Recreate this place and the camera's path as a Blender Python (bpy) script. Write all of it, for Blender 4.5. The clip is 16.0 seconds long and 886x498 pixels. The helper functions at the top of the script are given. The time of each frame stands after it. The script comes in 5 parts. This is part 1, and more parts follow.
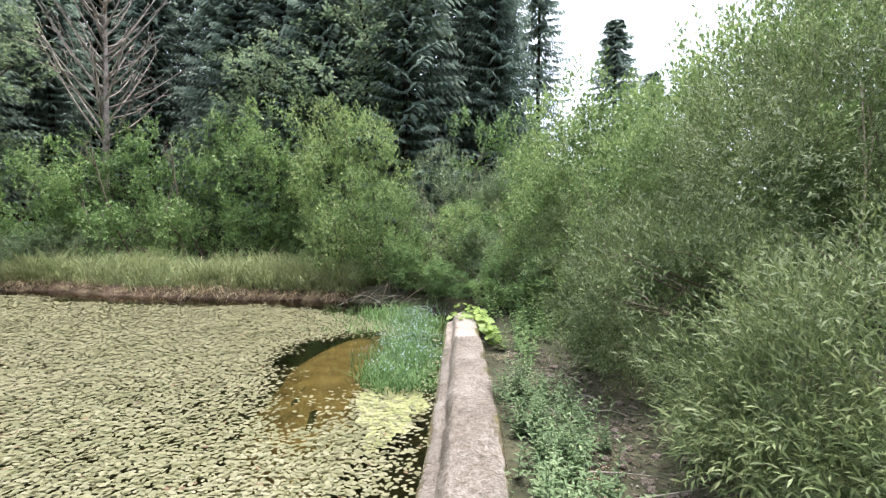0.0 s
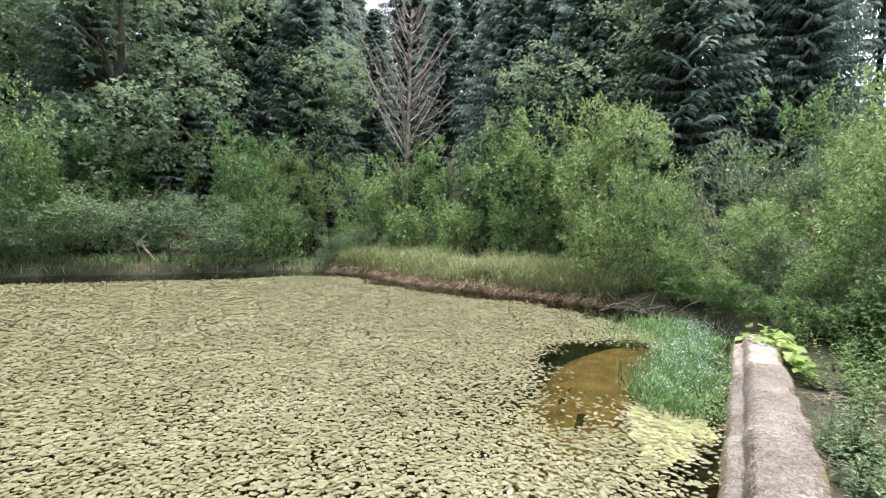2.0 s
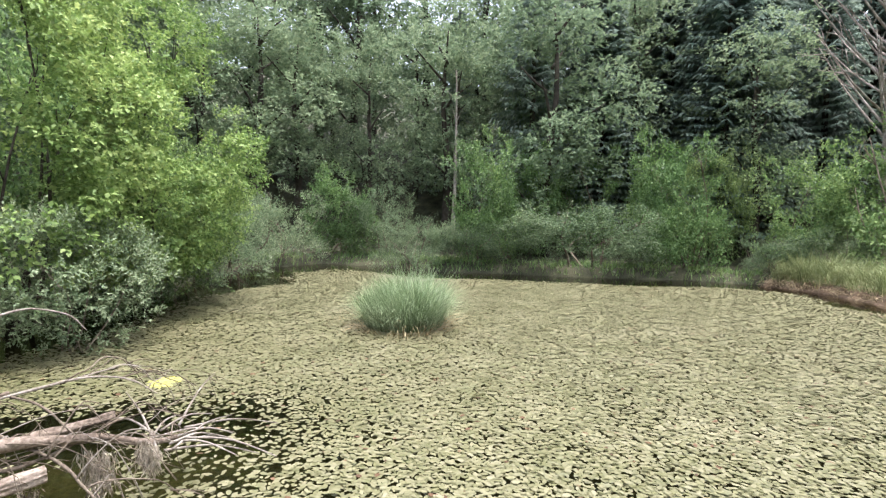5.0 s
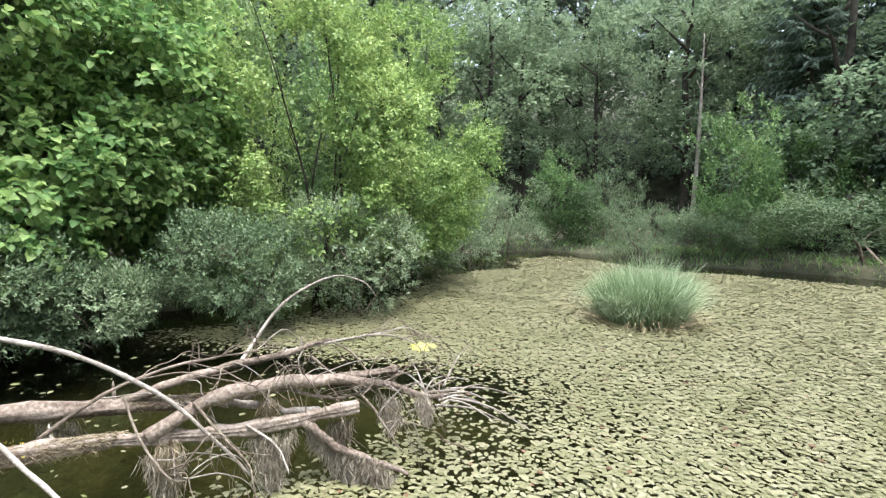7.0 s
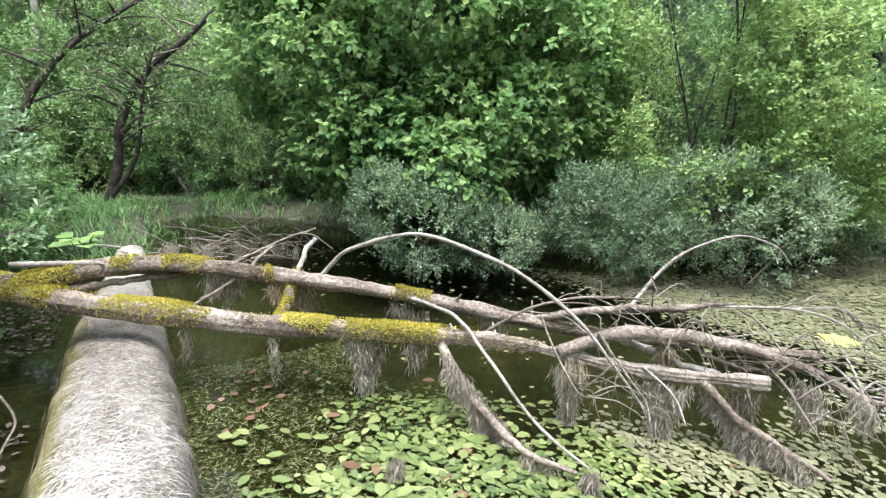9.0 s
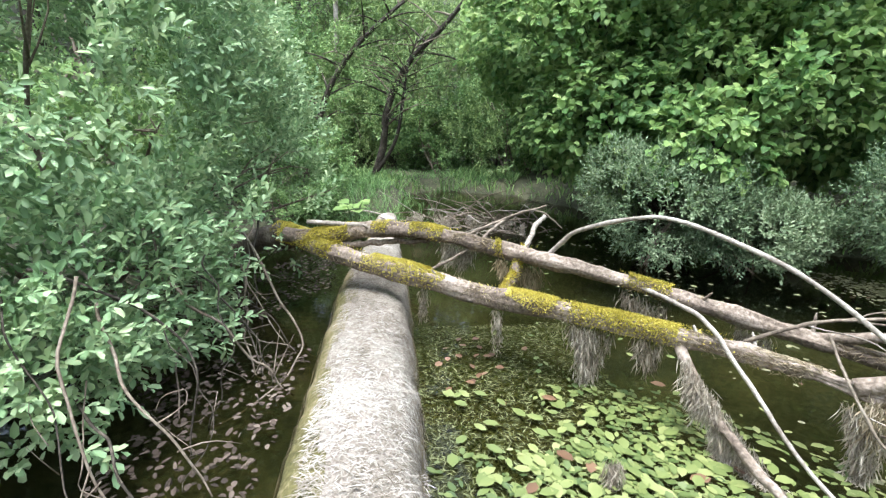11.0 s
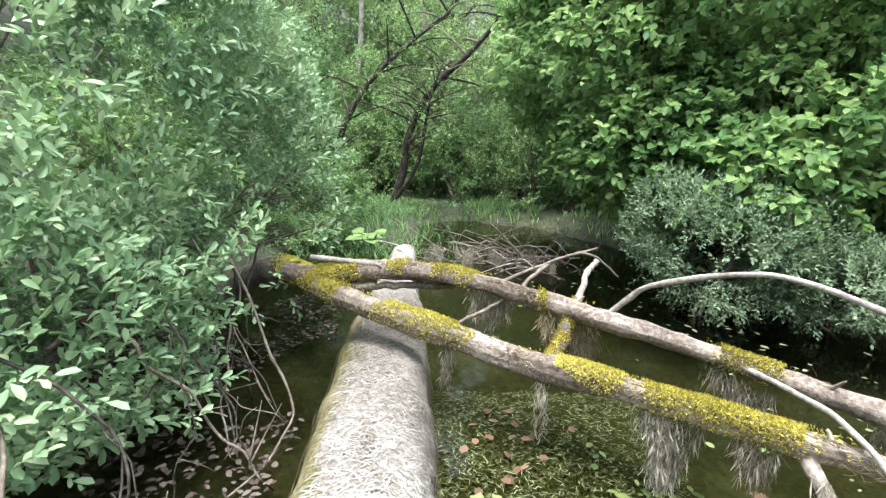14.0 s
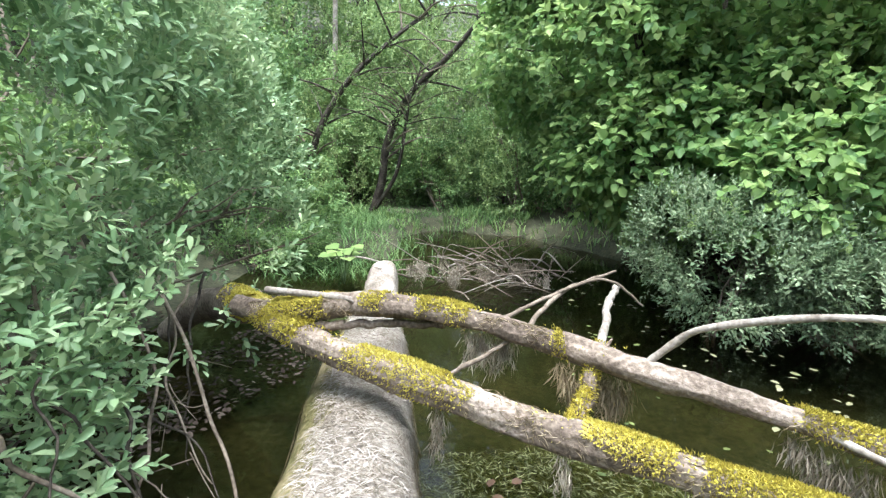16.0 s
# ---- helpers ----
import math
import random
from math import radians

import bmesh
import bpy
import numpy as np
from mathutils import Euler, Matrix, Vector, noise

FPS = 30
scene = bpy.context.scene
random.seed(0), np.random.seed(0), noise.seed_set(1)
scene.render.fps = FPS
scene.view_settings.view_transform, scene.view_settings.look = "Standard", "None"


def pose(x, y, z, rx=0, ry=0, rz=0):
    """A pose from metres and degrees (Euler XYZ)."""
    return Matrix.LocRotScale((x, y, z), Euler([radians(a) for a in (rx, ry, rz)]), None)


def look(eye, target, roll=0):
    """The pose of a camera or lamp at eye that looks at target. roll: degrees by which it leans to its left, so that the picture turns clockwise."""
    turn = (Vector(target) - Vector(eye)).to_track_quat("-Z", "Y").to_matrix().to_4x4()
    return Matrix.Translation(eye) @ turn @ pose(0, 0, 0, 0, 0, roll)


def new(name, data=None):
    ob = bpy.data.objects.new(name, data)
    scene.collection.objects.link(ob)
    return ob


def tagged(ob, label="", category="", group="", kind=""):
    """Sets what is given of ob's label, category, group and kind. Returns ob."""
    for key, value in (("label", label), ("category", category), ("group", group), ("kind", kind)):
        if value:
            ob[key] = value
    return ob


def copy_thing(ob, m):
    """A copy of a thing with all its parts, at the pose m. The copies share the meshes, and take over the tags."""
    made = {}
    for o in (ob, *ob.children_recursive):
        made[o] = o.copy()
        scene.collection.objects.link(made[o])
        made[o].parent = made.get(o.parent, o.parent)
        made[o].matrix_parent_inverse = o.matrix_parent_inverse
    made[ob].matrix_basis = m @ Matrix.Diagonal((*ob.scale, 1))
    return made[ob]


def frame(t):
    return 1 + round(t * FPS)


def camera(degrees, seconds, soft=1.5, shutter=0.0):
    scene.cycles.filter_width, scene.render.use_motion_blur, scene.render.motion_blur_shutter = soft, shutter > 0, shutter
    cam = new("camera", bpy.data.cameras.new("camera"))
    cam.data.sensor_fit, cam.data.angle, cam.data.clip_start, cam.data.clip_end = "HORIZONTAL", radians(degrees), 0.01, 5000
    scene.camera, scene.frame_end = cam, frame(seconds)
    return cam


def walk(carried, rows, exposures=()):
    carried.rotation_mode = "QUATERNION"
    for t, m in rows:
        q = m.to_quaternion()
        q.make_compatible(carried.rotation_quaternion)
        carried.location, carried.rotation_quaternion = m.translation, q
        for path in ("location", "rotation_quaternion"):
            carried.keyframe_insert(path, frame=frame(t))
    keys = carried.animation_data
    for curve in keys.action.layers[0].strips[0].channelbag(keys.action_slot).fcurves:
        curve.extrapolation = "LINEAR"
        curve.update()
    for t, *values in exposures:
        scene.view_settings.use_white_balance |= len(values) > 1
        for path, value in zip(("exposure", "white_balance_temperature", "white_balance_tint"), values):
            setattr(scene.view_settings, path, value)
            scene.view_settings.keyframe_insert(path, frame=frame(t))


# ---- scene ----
cam = camera(87.4, 16.0, soft=1.3)
PATH = [
    (0, (-0.014, -0.02, 1.759), (-0.004, 1.979, 1.72), 0.5),
    (0.5, (-0.063, -0.002, 1.745), (-0.243, 1.99, 1.729), 1.0),
    (1, (-0.136, -0.021, 1.749), (-0.564, 1.932, 1.736), 1.6),
    (1.5, (-0.185, -0.029, 1.743), (-0.908, 1.835, 1.708), 2.1),
    (2, (-0.214, -0.046, 1.732), (-1.227, 1.678, 1.68), 2.2),
    (2.5, (-0.272, -0.072, 1.724), (-1.6, 1.421, 1.632), 2.3),
    (3, (-0.329, -0.151, 1.736), (-1.861, 1.131, 1.628), 2.0),
    (3.5, (-0.335, -0.24, 1.763), (-1.999, 0.864, 1.649), 2.1),
    (4, (-0.376, -0.289, 1.761), (-2.143, 0.64, 1.656), 2.0),
    (4.2, (-0.378, -0.296, 1.766), (-2.196, 0.532, 1.661), 1.9),
    (6.3, (-0.464, -0.483, 1.727), (-2.458, -0.608, 1.63), 1.6),
    (6.5, (-0.46, -0.518, 1.722), (-2.446, -0.717, 1.603), 1.6),
    (7, (-0.421, -0.593, 1.724), (-2.354, -1.082, 1.563), 1.6),
    (7.5, (-0.338, -0.692, 1.702), (-2.13, -1.554, 1.485), 1.8),
    (8, (-0.265, -0.767, 1.682), (-1.821, -1.988, 1.383), 1.7),
    (8.5, (-0.205, -0.826, 1.651), (-1.53, -2.286, 1.315), 1.9),
    (9, (-0.173, -0.871, 1.628), (-1.294, -2.483, 1.251), 2.2),
    (9.5, (-0.173, -0.871, 1.628), (-1.039, -2.616, 1.175), 1.8),
    (10, (-0.174, -0.86, 1.632), (-0.765, -2.704, 1.133), 0.8),
    (10.2, (-0.173, -0.87, 1.629), (-0.662, -2.741, 1.119), 0.5),
    (12.3, (-0.184, -1.279, 1.547), (-0.301, -3.224, 1.095), 1.8),
    (12.5, (-0.157, -1.313, 1.569), (-0.27, -3.259, 1.119), 1.3),
    (13, (-0.121, -1.425, 1.581), (-0.228, -3.377, 1.159), 2),
    (13.5, (-0.12, -1.508, 1.569), (-0.259, -3.464, 1.177), 2.8),
    (14, (-0.162, -1.677, 1.554), (-0.34, -3.633, 1.18), 2.8),
    (14.5, (-0.156, -1.847, 1.54), (-0.332, -3.805, 1.17), 1.8),
    (15, (-0.114, -2.001, 1.546), (-0.286, -3.956, 1.161), 2.1),
    (15.5, (-0.146, -2.134, 1.545), (-0.33, -4.087, 1.156), 2.3),
    (16, (-0.191, -2.289, 1.558), (-0.446, -4.243, 1.215), 2),
]
walk(cam, [(t, look(eye, target, roll)) for t, eye, target, roll in PATH], [(0.0, 2.0, 6190, 14), (4.5, 2.05, 6190, 16), (7.0, 2.12, 5980, 11), (9.0, 2.17, 5720, 8), (12.5, 2.28, 5740, 7), (16.0, 2.36, 5740, 7)])

# ---- light: bright overcast sky, the sun a soft glow ahead of the first view ----
world = bpy.data.worlds.new("overcast_sky")
scene.world = world
world.use_nodes = True
wt = world.node_tree
sky = wt.nodes.new("ShaderNodeTexSky")
sky.sky_type, sky.sun_disc = "NISHITA", False
sky.sun_elevation, sky.sun_rotation = radians(80), radians(20)
sky.air_density, sky.dust_density = 1.0, 4.0
pale = wt.nodes.new("ShaderNodeHueSaturation")
pale.inputs["Saturation"].default_value = 0.5
wt.links.new(sky.outputs[0], pale.inputs["Color"])
wt.links.new(pale.outputs[0], wt.nodes["Background"].inputs[0])
wt.nodes["Background"].inputs[1].default_value = 0.15
sun = new("sun", bpy.data.lights.new("sun", "SUN"))
sun.data.energy, sun.data.angle, sun.data.color = 1.3, radians(25), (1.0, 0.95, 0.87)
sun.matrix_world = look((0, 0, 0), (-0.06, -0.16, -0.985))

# ---- materials ----
def ramp_node(t, fac, stops):
    r = t.nodes.new("ShaderNodeValToRGB")
    while len(r.color_ramp.elements) < len(stops):
        r.color_ramp.elements.new(0.5)
    for e, (p, c) in zip(r.color_ramp.elements, stops):
        e.position, e.color = p, (*c, 1)
    t.links.new(fac, r.inputs[0])
    return r.outputs[0]


def surface(name, dark, mid, light, scale=6.0, fine=60.0, rough=0.85, bump=0.4, dist=0.02, stretch=(1, 1, 1)):
    """A matt surface that varies at a coarse and a fine scale."""
    m = bpy.data.materials.new(name)
    m.use_nodes = True
    t = m.node_tree
    b = t.nodes["Principled BSDF"]
    co = t.nodes.new("ShaderNodeTexCoord")
    mp = t.nodes.new("ShaderNodeMapping")
    mp.inputs["Scale"].default_value = stretch
    t.links.new(co.outputs["Object"], mp.inputs[0])
    n1, n2 = t.nodes.new("ShaderNodeTexNoise"), t.nodes.new("ShaderNodeTexNoise")
    for n, s in ((n1, scale), (n2, fine)):
        n.inputs["Scale"].default_value, n.inputs["Detail"].default_value = s, 5
        t.links.new(mp.outputs[0], n.inputs["Vector"])
    mix = t.nodes.new("ShaderNodeMath")
    mix.operation = "MULTIPLY_ADD"
    t.links.new(n2.outputs[0], mix.inputs[0])
    mix.inputs[1].default_value = 0.45
    add = t.nodes.new("ShaderNodeMath")
    add.operation = "MULTIPLY"
    add.inputs[1].default_value = 0.55
    t.links.new(n1.outputs[0], add.inputs[0])
    t.links.new(add.outputs[0], mix.inputs[2])
    t.links.new(ramp_node(t, mix.outputs[0], [(0.36, dark), (0.5, mid), (0.64, light)]), b.inputs["Base Color"])
    b.inputs["Roughness"].default_value = rough
    b.inputs["Specular IOR Level"].default_value = 0.25
    if bump:
        bu = t.nodes.new("ShaderNodeBump")
        bu.inputs["Strength"].default_value, bu.inputs["Distance"].default_value = bump, dist
        t.links.new(mix.outputs[0], bu.inputs["Height"])
        t.links.new(bu.outputs[0], b.inputs["Normal"])
    return m


def foliage(name, dark, mid, light, rough=0.5, through_light=0.3, gloss=0.3):
    """Leaves: each leaf its own shade, some light passes through."""
    m = bpy.data.materials.new(name)
    m.use_nodes = True
    t = m.node_tree
    b = t.nodes["Principled BSDF"]
    g = t.nodes.new("ShaderNodeNewGeometry")
    co = t.nodes.new("ShaderNodeTexCoord")
    n = t.nodes.new("ShaderNodeTexNoise")
    n.inputs["Scale"].default_value, n.inputs["Detail"].default_value = 1.1, 3
    t.links.new(co.outputs["Object"], n.inputs["Vector"])
    a = t.nodes.new("ShaderNodeMath")
    a.operation = "MULTIPLY_ADD"
    t.links.new(g.outputs["Random Per Island"], a.inputs[0])
    a.inputs[1].default_value = 0.55
    s = t.nodes.new("ShaderNodeMath")
    s.operation = "MULTIPLY_ADD"
    t.links.new(n.outputs[0], s.inputs[0])
    s.inputs[1].default_value, s.inputs[2].default_value = 0.9, -0.3
    t.links.new(s.outputs[0], a.inputs[2])
    o = t.nodes.new("ShaderNodeObjectInfo")
    a2 = t.nodes.new("ShaderNodeMath")
    a2.operation = "MULTIPLY_ADD"
    t.links.new(o.outputs["Random"], a2.inputs[0])
    a2.inputs[1].default_value = 0.3
    t.links.new(a.outputs[0], a2.inputs[2])
    col = ramp_node(t, a2.outputs[0], [(0.2, dark), (0.6, mid), (1.0, light)])
    t.links.new(col, b.inputs["Base Color"])
    b.inputs["Roughness"].default_value, b.inputs["Specular IOR Level"].default_value = rough, gloss
    tr = t.nodes.new("ShaderNodeBsdfTranslucent")
    t.links.new(col, tr.inputs[0])
    mx = t.nodes.new("ShaderNodeMixShader")
    mx.inputs[0].default_value = through_light
    t.links.new(b.outputs[0], mx.inputs[1])
    t.links.new(tr.outputs[0], mx.inputs[2])
    t.links.new(mx.outputs[0], t.nodes["Material Output"].inputs[0])
    return m


def water_material():
    m = bpy.data.materials.new("pond_water")
    m.use_nodes = True
    t = m.node_tree
    t.nodes.remove(t.nodes["Principled BSDF"])
    tr = t.nodes.new("ShaderNodeBsdfTransparent")
    tr.inputs[0].default_value = (0.46, 0.45, 0.31, 1)
    gl = t.nodes.new("ShaderNodeBsdfGlossy")
    gl.inputs["Roughness"].default_value = 0.03
    fr = t.nodes.new("ShaderNodeFresnel")
    fr.inputs[0].default_value = 1.33
    n = t.nodes.new("ShaderNodeTexNoise")
    n.inputs["Scale"].default_value, n.inputs["Detail"].default_value = 5.0, 2
    co = t.nodes.new("ShaderNodeTexCoord")
    t.links.new(co.outputs["Object"], n.inputs["Vector"])
    bu = t.nodes.new("ShaderNodeBump")
    bu.inputs["Strength"].default_value, bu.inputs["Distance"].default_value = 0.08, 0.02
    t.links.new(n.outputs[0], bu.inputs["Height"])
    t.links.new(bu.outputs[0], gl.inputs["Normal"])
    mx = t.nodes.new("ShaderNodeMixShader")
    t.links.new(fr.outputs[0], mx.inputs[0])
    t.links.new(tr.outputs[0], mx.inputs[1])
    t.links.new(gl.outputs[0], mx.inputs[2])
    t.links.new(mx.outputs[0], t.nodes["Material Output"].inputs[0])
    return m


M_SOIL = surface("soil", (0.02, 0.021, 0.012), (0.046, 0.049, 0.027), (0.09, 0.086, 0.05), 1.5, 22, 0.95, 0.8, 0.05)
M_BANK = surface("eroded_bank", (0.045, 0.03, 0.02), (0.1, 0.07, 0.045), (0.19, 0.135, 0.09), 2.0, 18, 0.95, 0.8, 0.05)
M_SAND = surface("pond_sand", (0.17, 0.125, 0.07), (0.31, 0.228, 0.13), (0.43, 0.33, 0.2), 3.0, 40, 0.9, 0.3, 0.01)
M_MAT = surface("dry_algae_mat", (0.11, 0.09, 0.07), (0.25, 0.215, 0.178), (0.44, 0.4, 0.35), 3.5, 55, 0.95, 1.0, 0.03, (1.0, 0.35, 1.0))
M_MATSIDE = surface("mossy_mat_side", (0.06, 0.06, 0.018), (0.13, 0.115, 0.045), (0.25, 0.205, 0.12), 3.0, 40, 0.95, 1.0, 0.03)
M_FIBRE = foliage("dry_fibres", (0.1, 0.08, 0.055), (0.32, 0.285, 0.24), (0.6, 0.57, 0.52), 0.9, 0.1, 0.1)
M_FIBRE_DARK = foliage("damp_fibres", (0.14, 0.11, 0.06), (0.26, 0.21, 0.13), (0.4, 0.34, 0.24), 0.9, 0.1, 0.1)
M_HANG = foliage("hanging_dry_algae", (0.13, 0.105, 0.075), (0.32, 0.275, 0.21), (0.56, 0.51, 0.42), 0.9, 0.25, 0.1)
M_BARK = surface("weathered_log", (0.075, 0.056, 0.042), (0.185, 0.146, 0.112), (0.36, 0.3, 0.245), 3.5, 48, 0.88, 0.9, 0.02, (1, 1, 1))
M_GREY = surface("bleached_branch", (0.14, 0.115, 0.09), (0.26, 0.228, 0.19), (0.43, 0.39, 0.335), 6, 60, 0.8, 0.6, 0.01)
M_DARKBARK = surface("dark_bark", (0.018, 0.015, 0.011), (0.045, 0.037, 0.028), (0.1, 0.085, 0.065), 5, 40, 0.9, 0.8, 0.02)
M_TWIG = surface("twig_bark", (0.07, 0.055, 0.04), (0.15, 0.12, 0.09), (0.26, 0.22, 0.17), 6, 50, 0.9, 0.5, 0.01)
M_DEAD = surface("dead_wood", (0.16, 0.13, 0.11), (0.3, 0.255, 0.22), (0.48, 0.43, 0.38), 3, 20, 0.85, 0.5, 0.02)
M_MOSS = foliage("yellow_moss", (0.22, 0.185, 0.035), (0.54, 0.47, 0.08), (0.74, 0.65, 0.19), 0.95, 0.1, 0.05)
M_STONE = surface("grey_stone", (0.07, 0.056, 0.044), (0.15, 0.125, 0.1), (0.3, 0.265, 0.225), 5, 40, 0.85, 0.6, 0.01)
M_WATER = water_material()
M_PAD = foliage("floating_leaf", (0.125, 0.13, 0.055), (0.182, 0.178, 0.09), (0.26, 0.245, 0.145), 0.45, 0.12, 0.5)
M_PADNEAR = foliage("near_floating_leaf", (0.055, 0.085, 0.022), (0.14, 0.17, 0.05), (0.33, 0.335, 0.14), 0.42, 0.12, 0.5)
M_PADOLD = foliage("brown_floating_leaf", (0.06, 0.035, 0.018), (0.13, 0.072, 0.038), (0.22, 0.14, 0.08), 0.5, 0.1, 0.4)
M_YELLOW = foliage("yellow_floating_algae", (0.42, 0.42, 0.08), (0.55, 0.54, 0.12), (0.68, 0.66, 0.2), 0.6, 0.1, 0.2)
M_ALGAE = foliage("yellow_algae_scum", (0.2, 0.215, 0.085), (0.31, 0.325, 0.15), (0.43, 0.435, 0.24), 0.7, 0.1, 0.2)
M_WEED = foliage("submerged_weed", (0.08, 0.09, 0.035), (0.18, 0.195, 0.08), (0.34, 0.35, 0.18), 0.7, 0.2, 0.2)
M_WILLOW = foliage("narrow_willow_leaf", (0.06, 0.095, 0.035), (0.15, 0.2, 0.08), (0.3, 0.35, 0.165), 0.5, 0.36, 0.3)
M_SALLOW = foliage("sallow_leaf", (0.1, 0.185, 0.08), (0.245, 0.365, 0.18), (0.43, 0.53, 0.29), 0.45, 0.3, 0.4)
M_HAZEL = foliage("broad_hazel_leaf", (0.1, 0.195, 0.06), (0.26, 0.38, 0.125), (0.52, 0.61, 0.25), 0.5, 0.48, 0.25)
M_ALDER = foliage("alder_leaf", (0.11, 0.19, 0.05), (0.27, 0.38, 0.12), (0.5, 0.58, 0.22), 0.5, 0.4, 0.3)
M_GREYW = foliage("grey_willow_leaf", (0.075, 0.125, 0.06), (0.175, 0.24, 0.125), (0.33, 0.39, 0.235), 0.55, 0.32, 0.3)
M_GREEN = foliage("green_shrub_leaf", (0.065, 0.13, 0.045), (0.16, 0.26, 0.09), (0.31, 0.42, 0.16), 0.5, 0.38, 0.25)
M_LIME = foliage("light_shrub_leaf", (0.09, 0.155, 0.05), (0.21, 0.3, 0.11), (0.38, 0.46, 0.19), 0.5, 0.38, 0.25)
M_DULL = foliage("dull_tree_leaf", (0.11, 0.165, 0.095), (0.195, 0.265, 0.155), (0.3, 0.37, 0.22), 0.7, 0.48, 0.1)
# needles lightened and greyed: the haze over the far wood is in their colour
M_SPRUCE = foliage("hazed_spruce_needles", (0.1, 0.145, 0.115), (0.19, 0.25, 0.2), (0.28, 0.34, 0.27), 0.75, 0.5, 0.05)
M_GRASS = foliage("bank_grass", (0.12, 0.155, 0.065), (0.225, 0.27, 0.12), (0.38, 0.4, 0.21), 0.6, 0.25, 0.2)
M_LUSH = foliage("lush_grass", (0.055, 0.115, 0.035), (0.115, 0.215, 0.07), (0.23, 0.34, 0.13), 0.55, 0.25, 0.25)
M_REED = foliage("blue_green_reed", (0.14, 0.21, 0.1), (0.3, 0.385, 0.215), (0.53, 0.58, 0.42), 0.5, 0.25, 0.3)
M_DRYG = foliage("dry_grass", (0.25, 0.19, 0.1), (0.4, 0.32, 0.19), (0.55, 0.47, 0.31), 0.8, 0.15, 0.1)
M_HERB = foliage("herb_leaf", (0.07, 0.12, 0.05), (0.15, 0.22, 0.1), (0.28, 0.36, 0.19), 0.55, 0.25, 0.25)
M_VINE = foliage("bright_vine_leaf", (0.1, 0.18, 0.035), (0.2, 0.3, 0.07), (0.36, 0.45, 0.13), 0.5, 0.3, 0.3)
M_LITTER = foliage("leaf_litter", (0.035, 0.027, 0.02), (0.08, 0.06, 0.046), (0.19, 0.155, 0.125), 0.8, 0.1, 0.2)
M_FLOWER = foliage("pale_blue_petals", (0.42, 0.52, 0.75), (0.58, 0.68, 0.88), (0.8, 0.85, 0.95), 0.6, 0.2, 0.1)

# ---- building helpers ----
rng = np.random.default_rng(7)


def mesh_ob(name, verts, faces, material, parent=None, label="", smooth=False):
    """One mesh object from a vertex array and either a face list or an (n, 3|4) face array."""
    me = bpy.data.meshes.new(name)
    verts = np.asarray(verts, dtype=np.float32)
    if isinstance(faces, np.ndarray):
        n, k = faces.shape
        me.vertices.add(len(verts))
        me.vertices.foreach_set("co", verts.ravel())
        me.loops.add(n * k)
        me.loops.foreach_set("vertex_index", faces.astype(np.int32).ravel())
        me.polygons.add(n)
        me.polygons.foreach_set("loop_start", np.arange(0, n * k, k, dtype=np.int32))
        me.update(calc_edges=True)
    else:
        me.from_pydata(verts.tolist(), [], faces)
    me.materials.append(material)
    if smooth:
        me.polygons.foreach_set("use_smooth", np.ones(len(me.polygons), dtype=bool))
    ob = new(name, me)
    if parent:
        ob.parent = parent
    if label:
        tagged(ob, label=label)
    return ob


def thing(name, label, category, place=(0, 0, 0), group="", kind=""):
    e = new(name)
    e.location = place
    e.empty_display_size = 0.1
    return tagged(e, label, category, group, kind)


def unit(v):
    return v / np.maximum(np.linalg.norm(v, axis=-1, keepdims=True), 1e-9)


def leaf_arrays(p, d, up, length, width, fold=0.25, blunt=0.5, droop=0.0):
    """Leaves with a midrib fold, as vertices and quads: base, two sides twice, tip. blunt moves the widest part to the tip."""
    n = len(p)
    d = unit(d)
    side = unit(np.cross(d, up))
    nor = np.cross(side, d)
    L, W = np.broadcast_to(length, n)[:, None], np.broadcast_to(width, n)[:, None]
    a, b = 0.12 + 0.3 * blunt, 0.5 + 0.34 * blunt
    rise = nor * W * fold
    tip = p + d * L - nor * L * droop
    l1, r1 = p + d * L * a - side * W * 0.42 + rise, p + d * L * a + side * W * 0.42 + rise
    l2, r2 = p + d * L * b - side * W * 0.46 + rise - nor * L * droop * 0.4, p + d * L * b + side * W * 0.46 + rise - nor * L * droop * 0.4
    v = np.stack([p, l1, l2, tip, r2, r1], 1).reshape(-1, 3)
    base = np.arange(n)[:, None] * 6
    f = np.concatenate([base + np.array([[0, 3, 2, 1]]), base + np.array([[0, 5, 4, 3]])])
    return v, f


def simple_leaves(p, d, up, length, width, droop=0.0):
    """Leaves seen from afar or narrow ones: one bent quad each."""
    n = len(p)
    d = unit(d)
    side = unit(np.cross(d, up))
    nor = np.cross(side, d)
    L, W = np.broadcast_to(length, n)[:, None], np.broadcast_to(width, n)[:, None]
    mid = p + d * L * 0.5 + nor * W * 0.15
    v = np.stack([p, mid + side * W / 2, p + d * L - nor * L * droop, mid - side * W / 2], 1).reshape(-1, 3)
    return v, np.arange(n)[:, None] * 4 + np.array([[0, 1, 2, 3]])


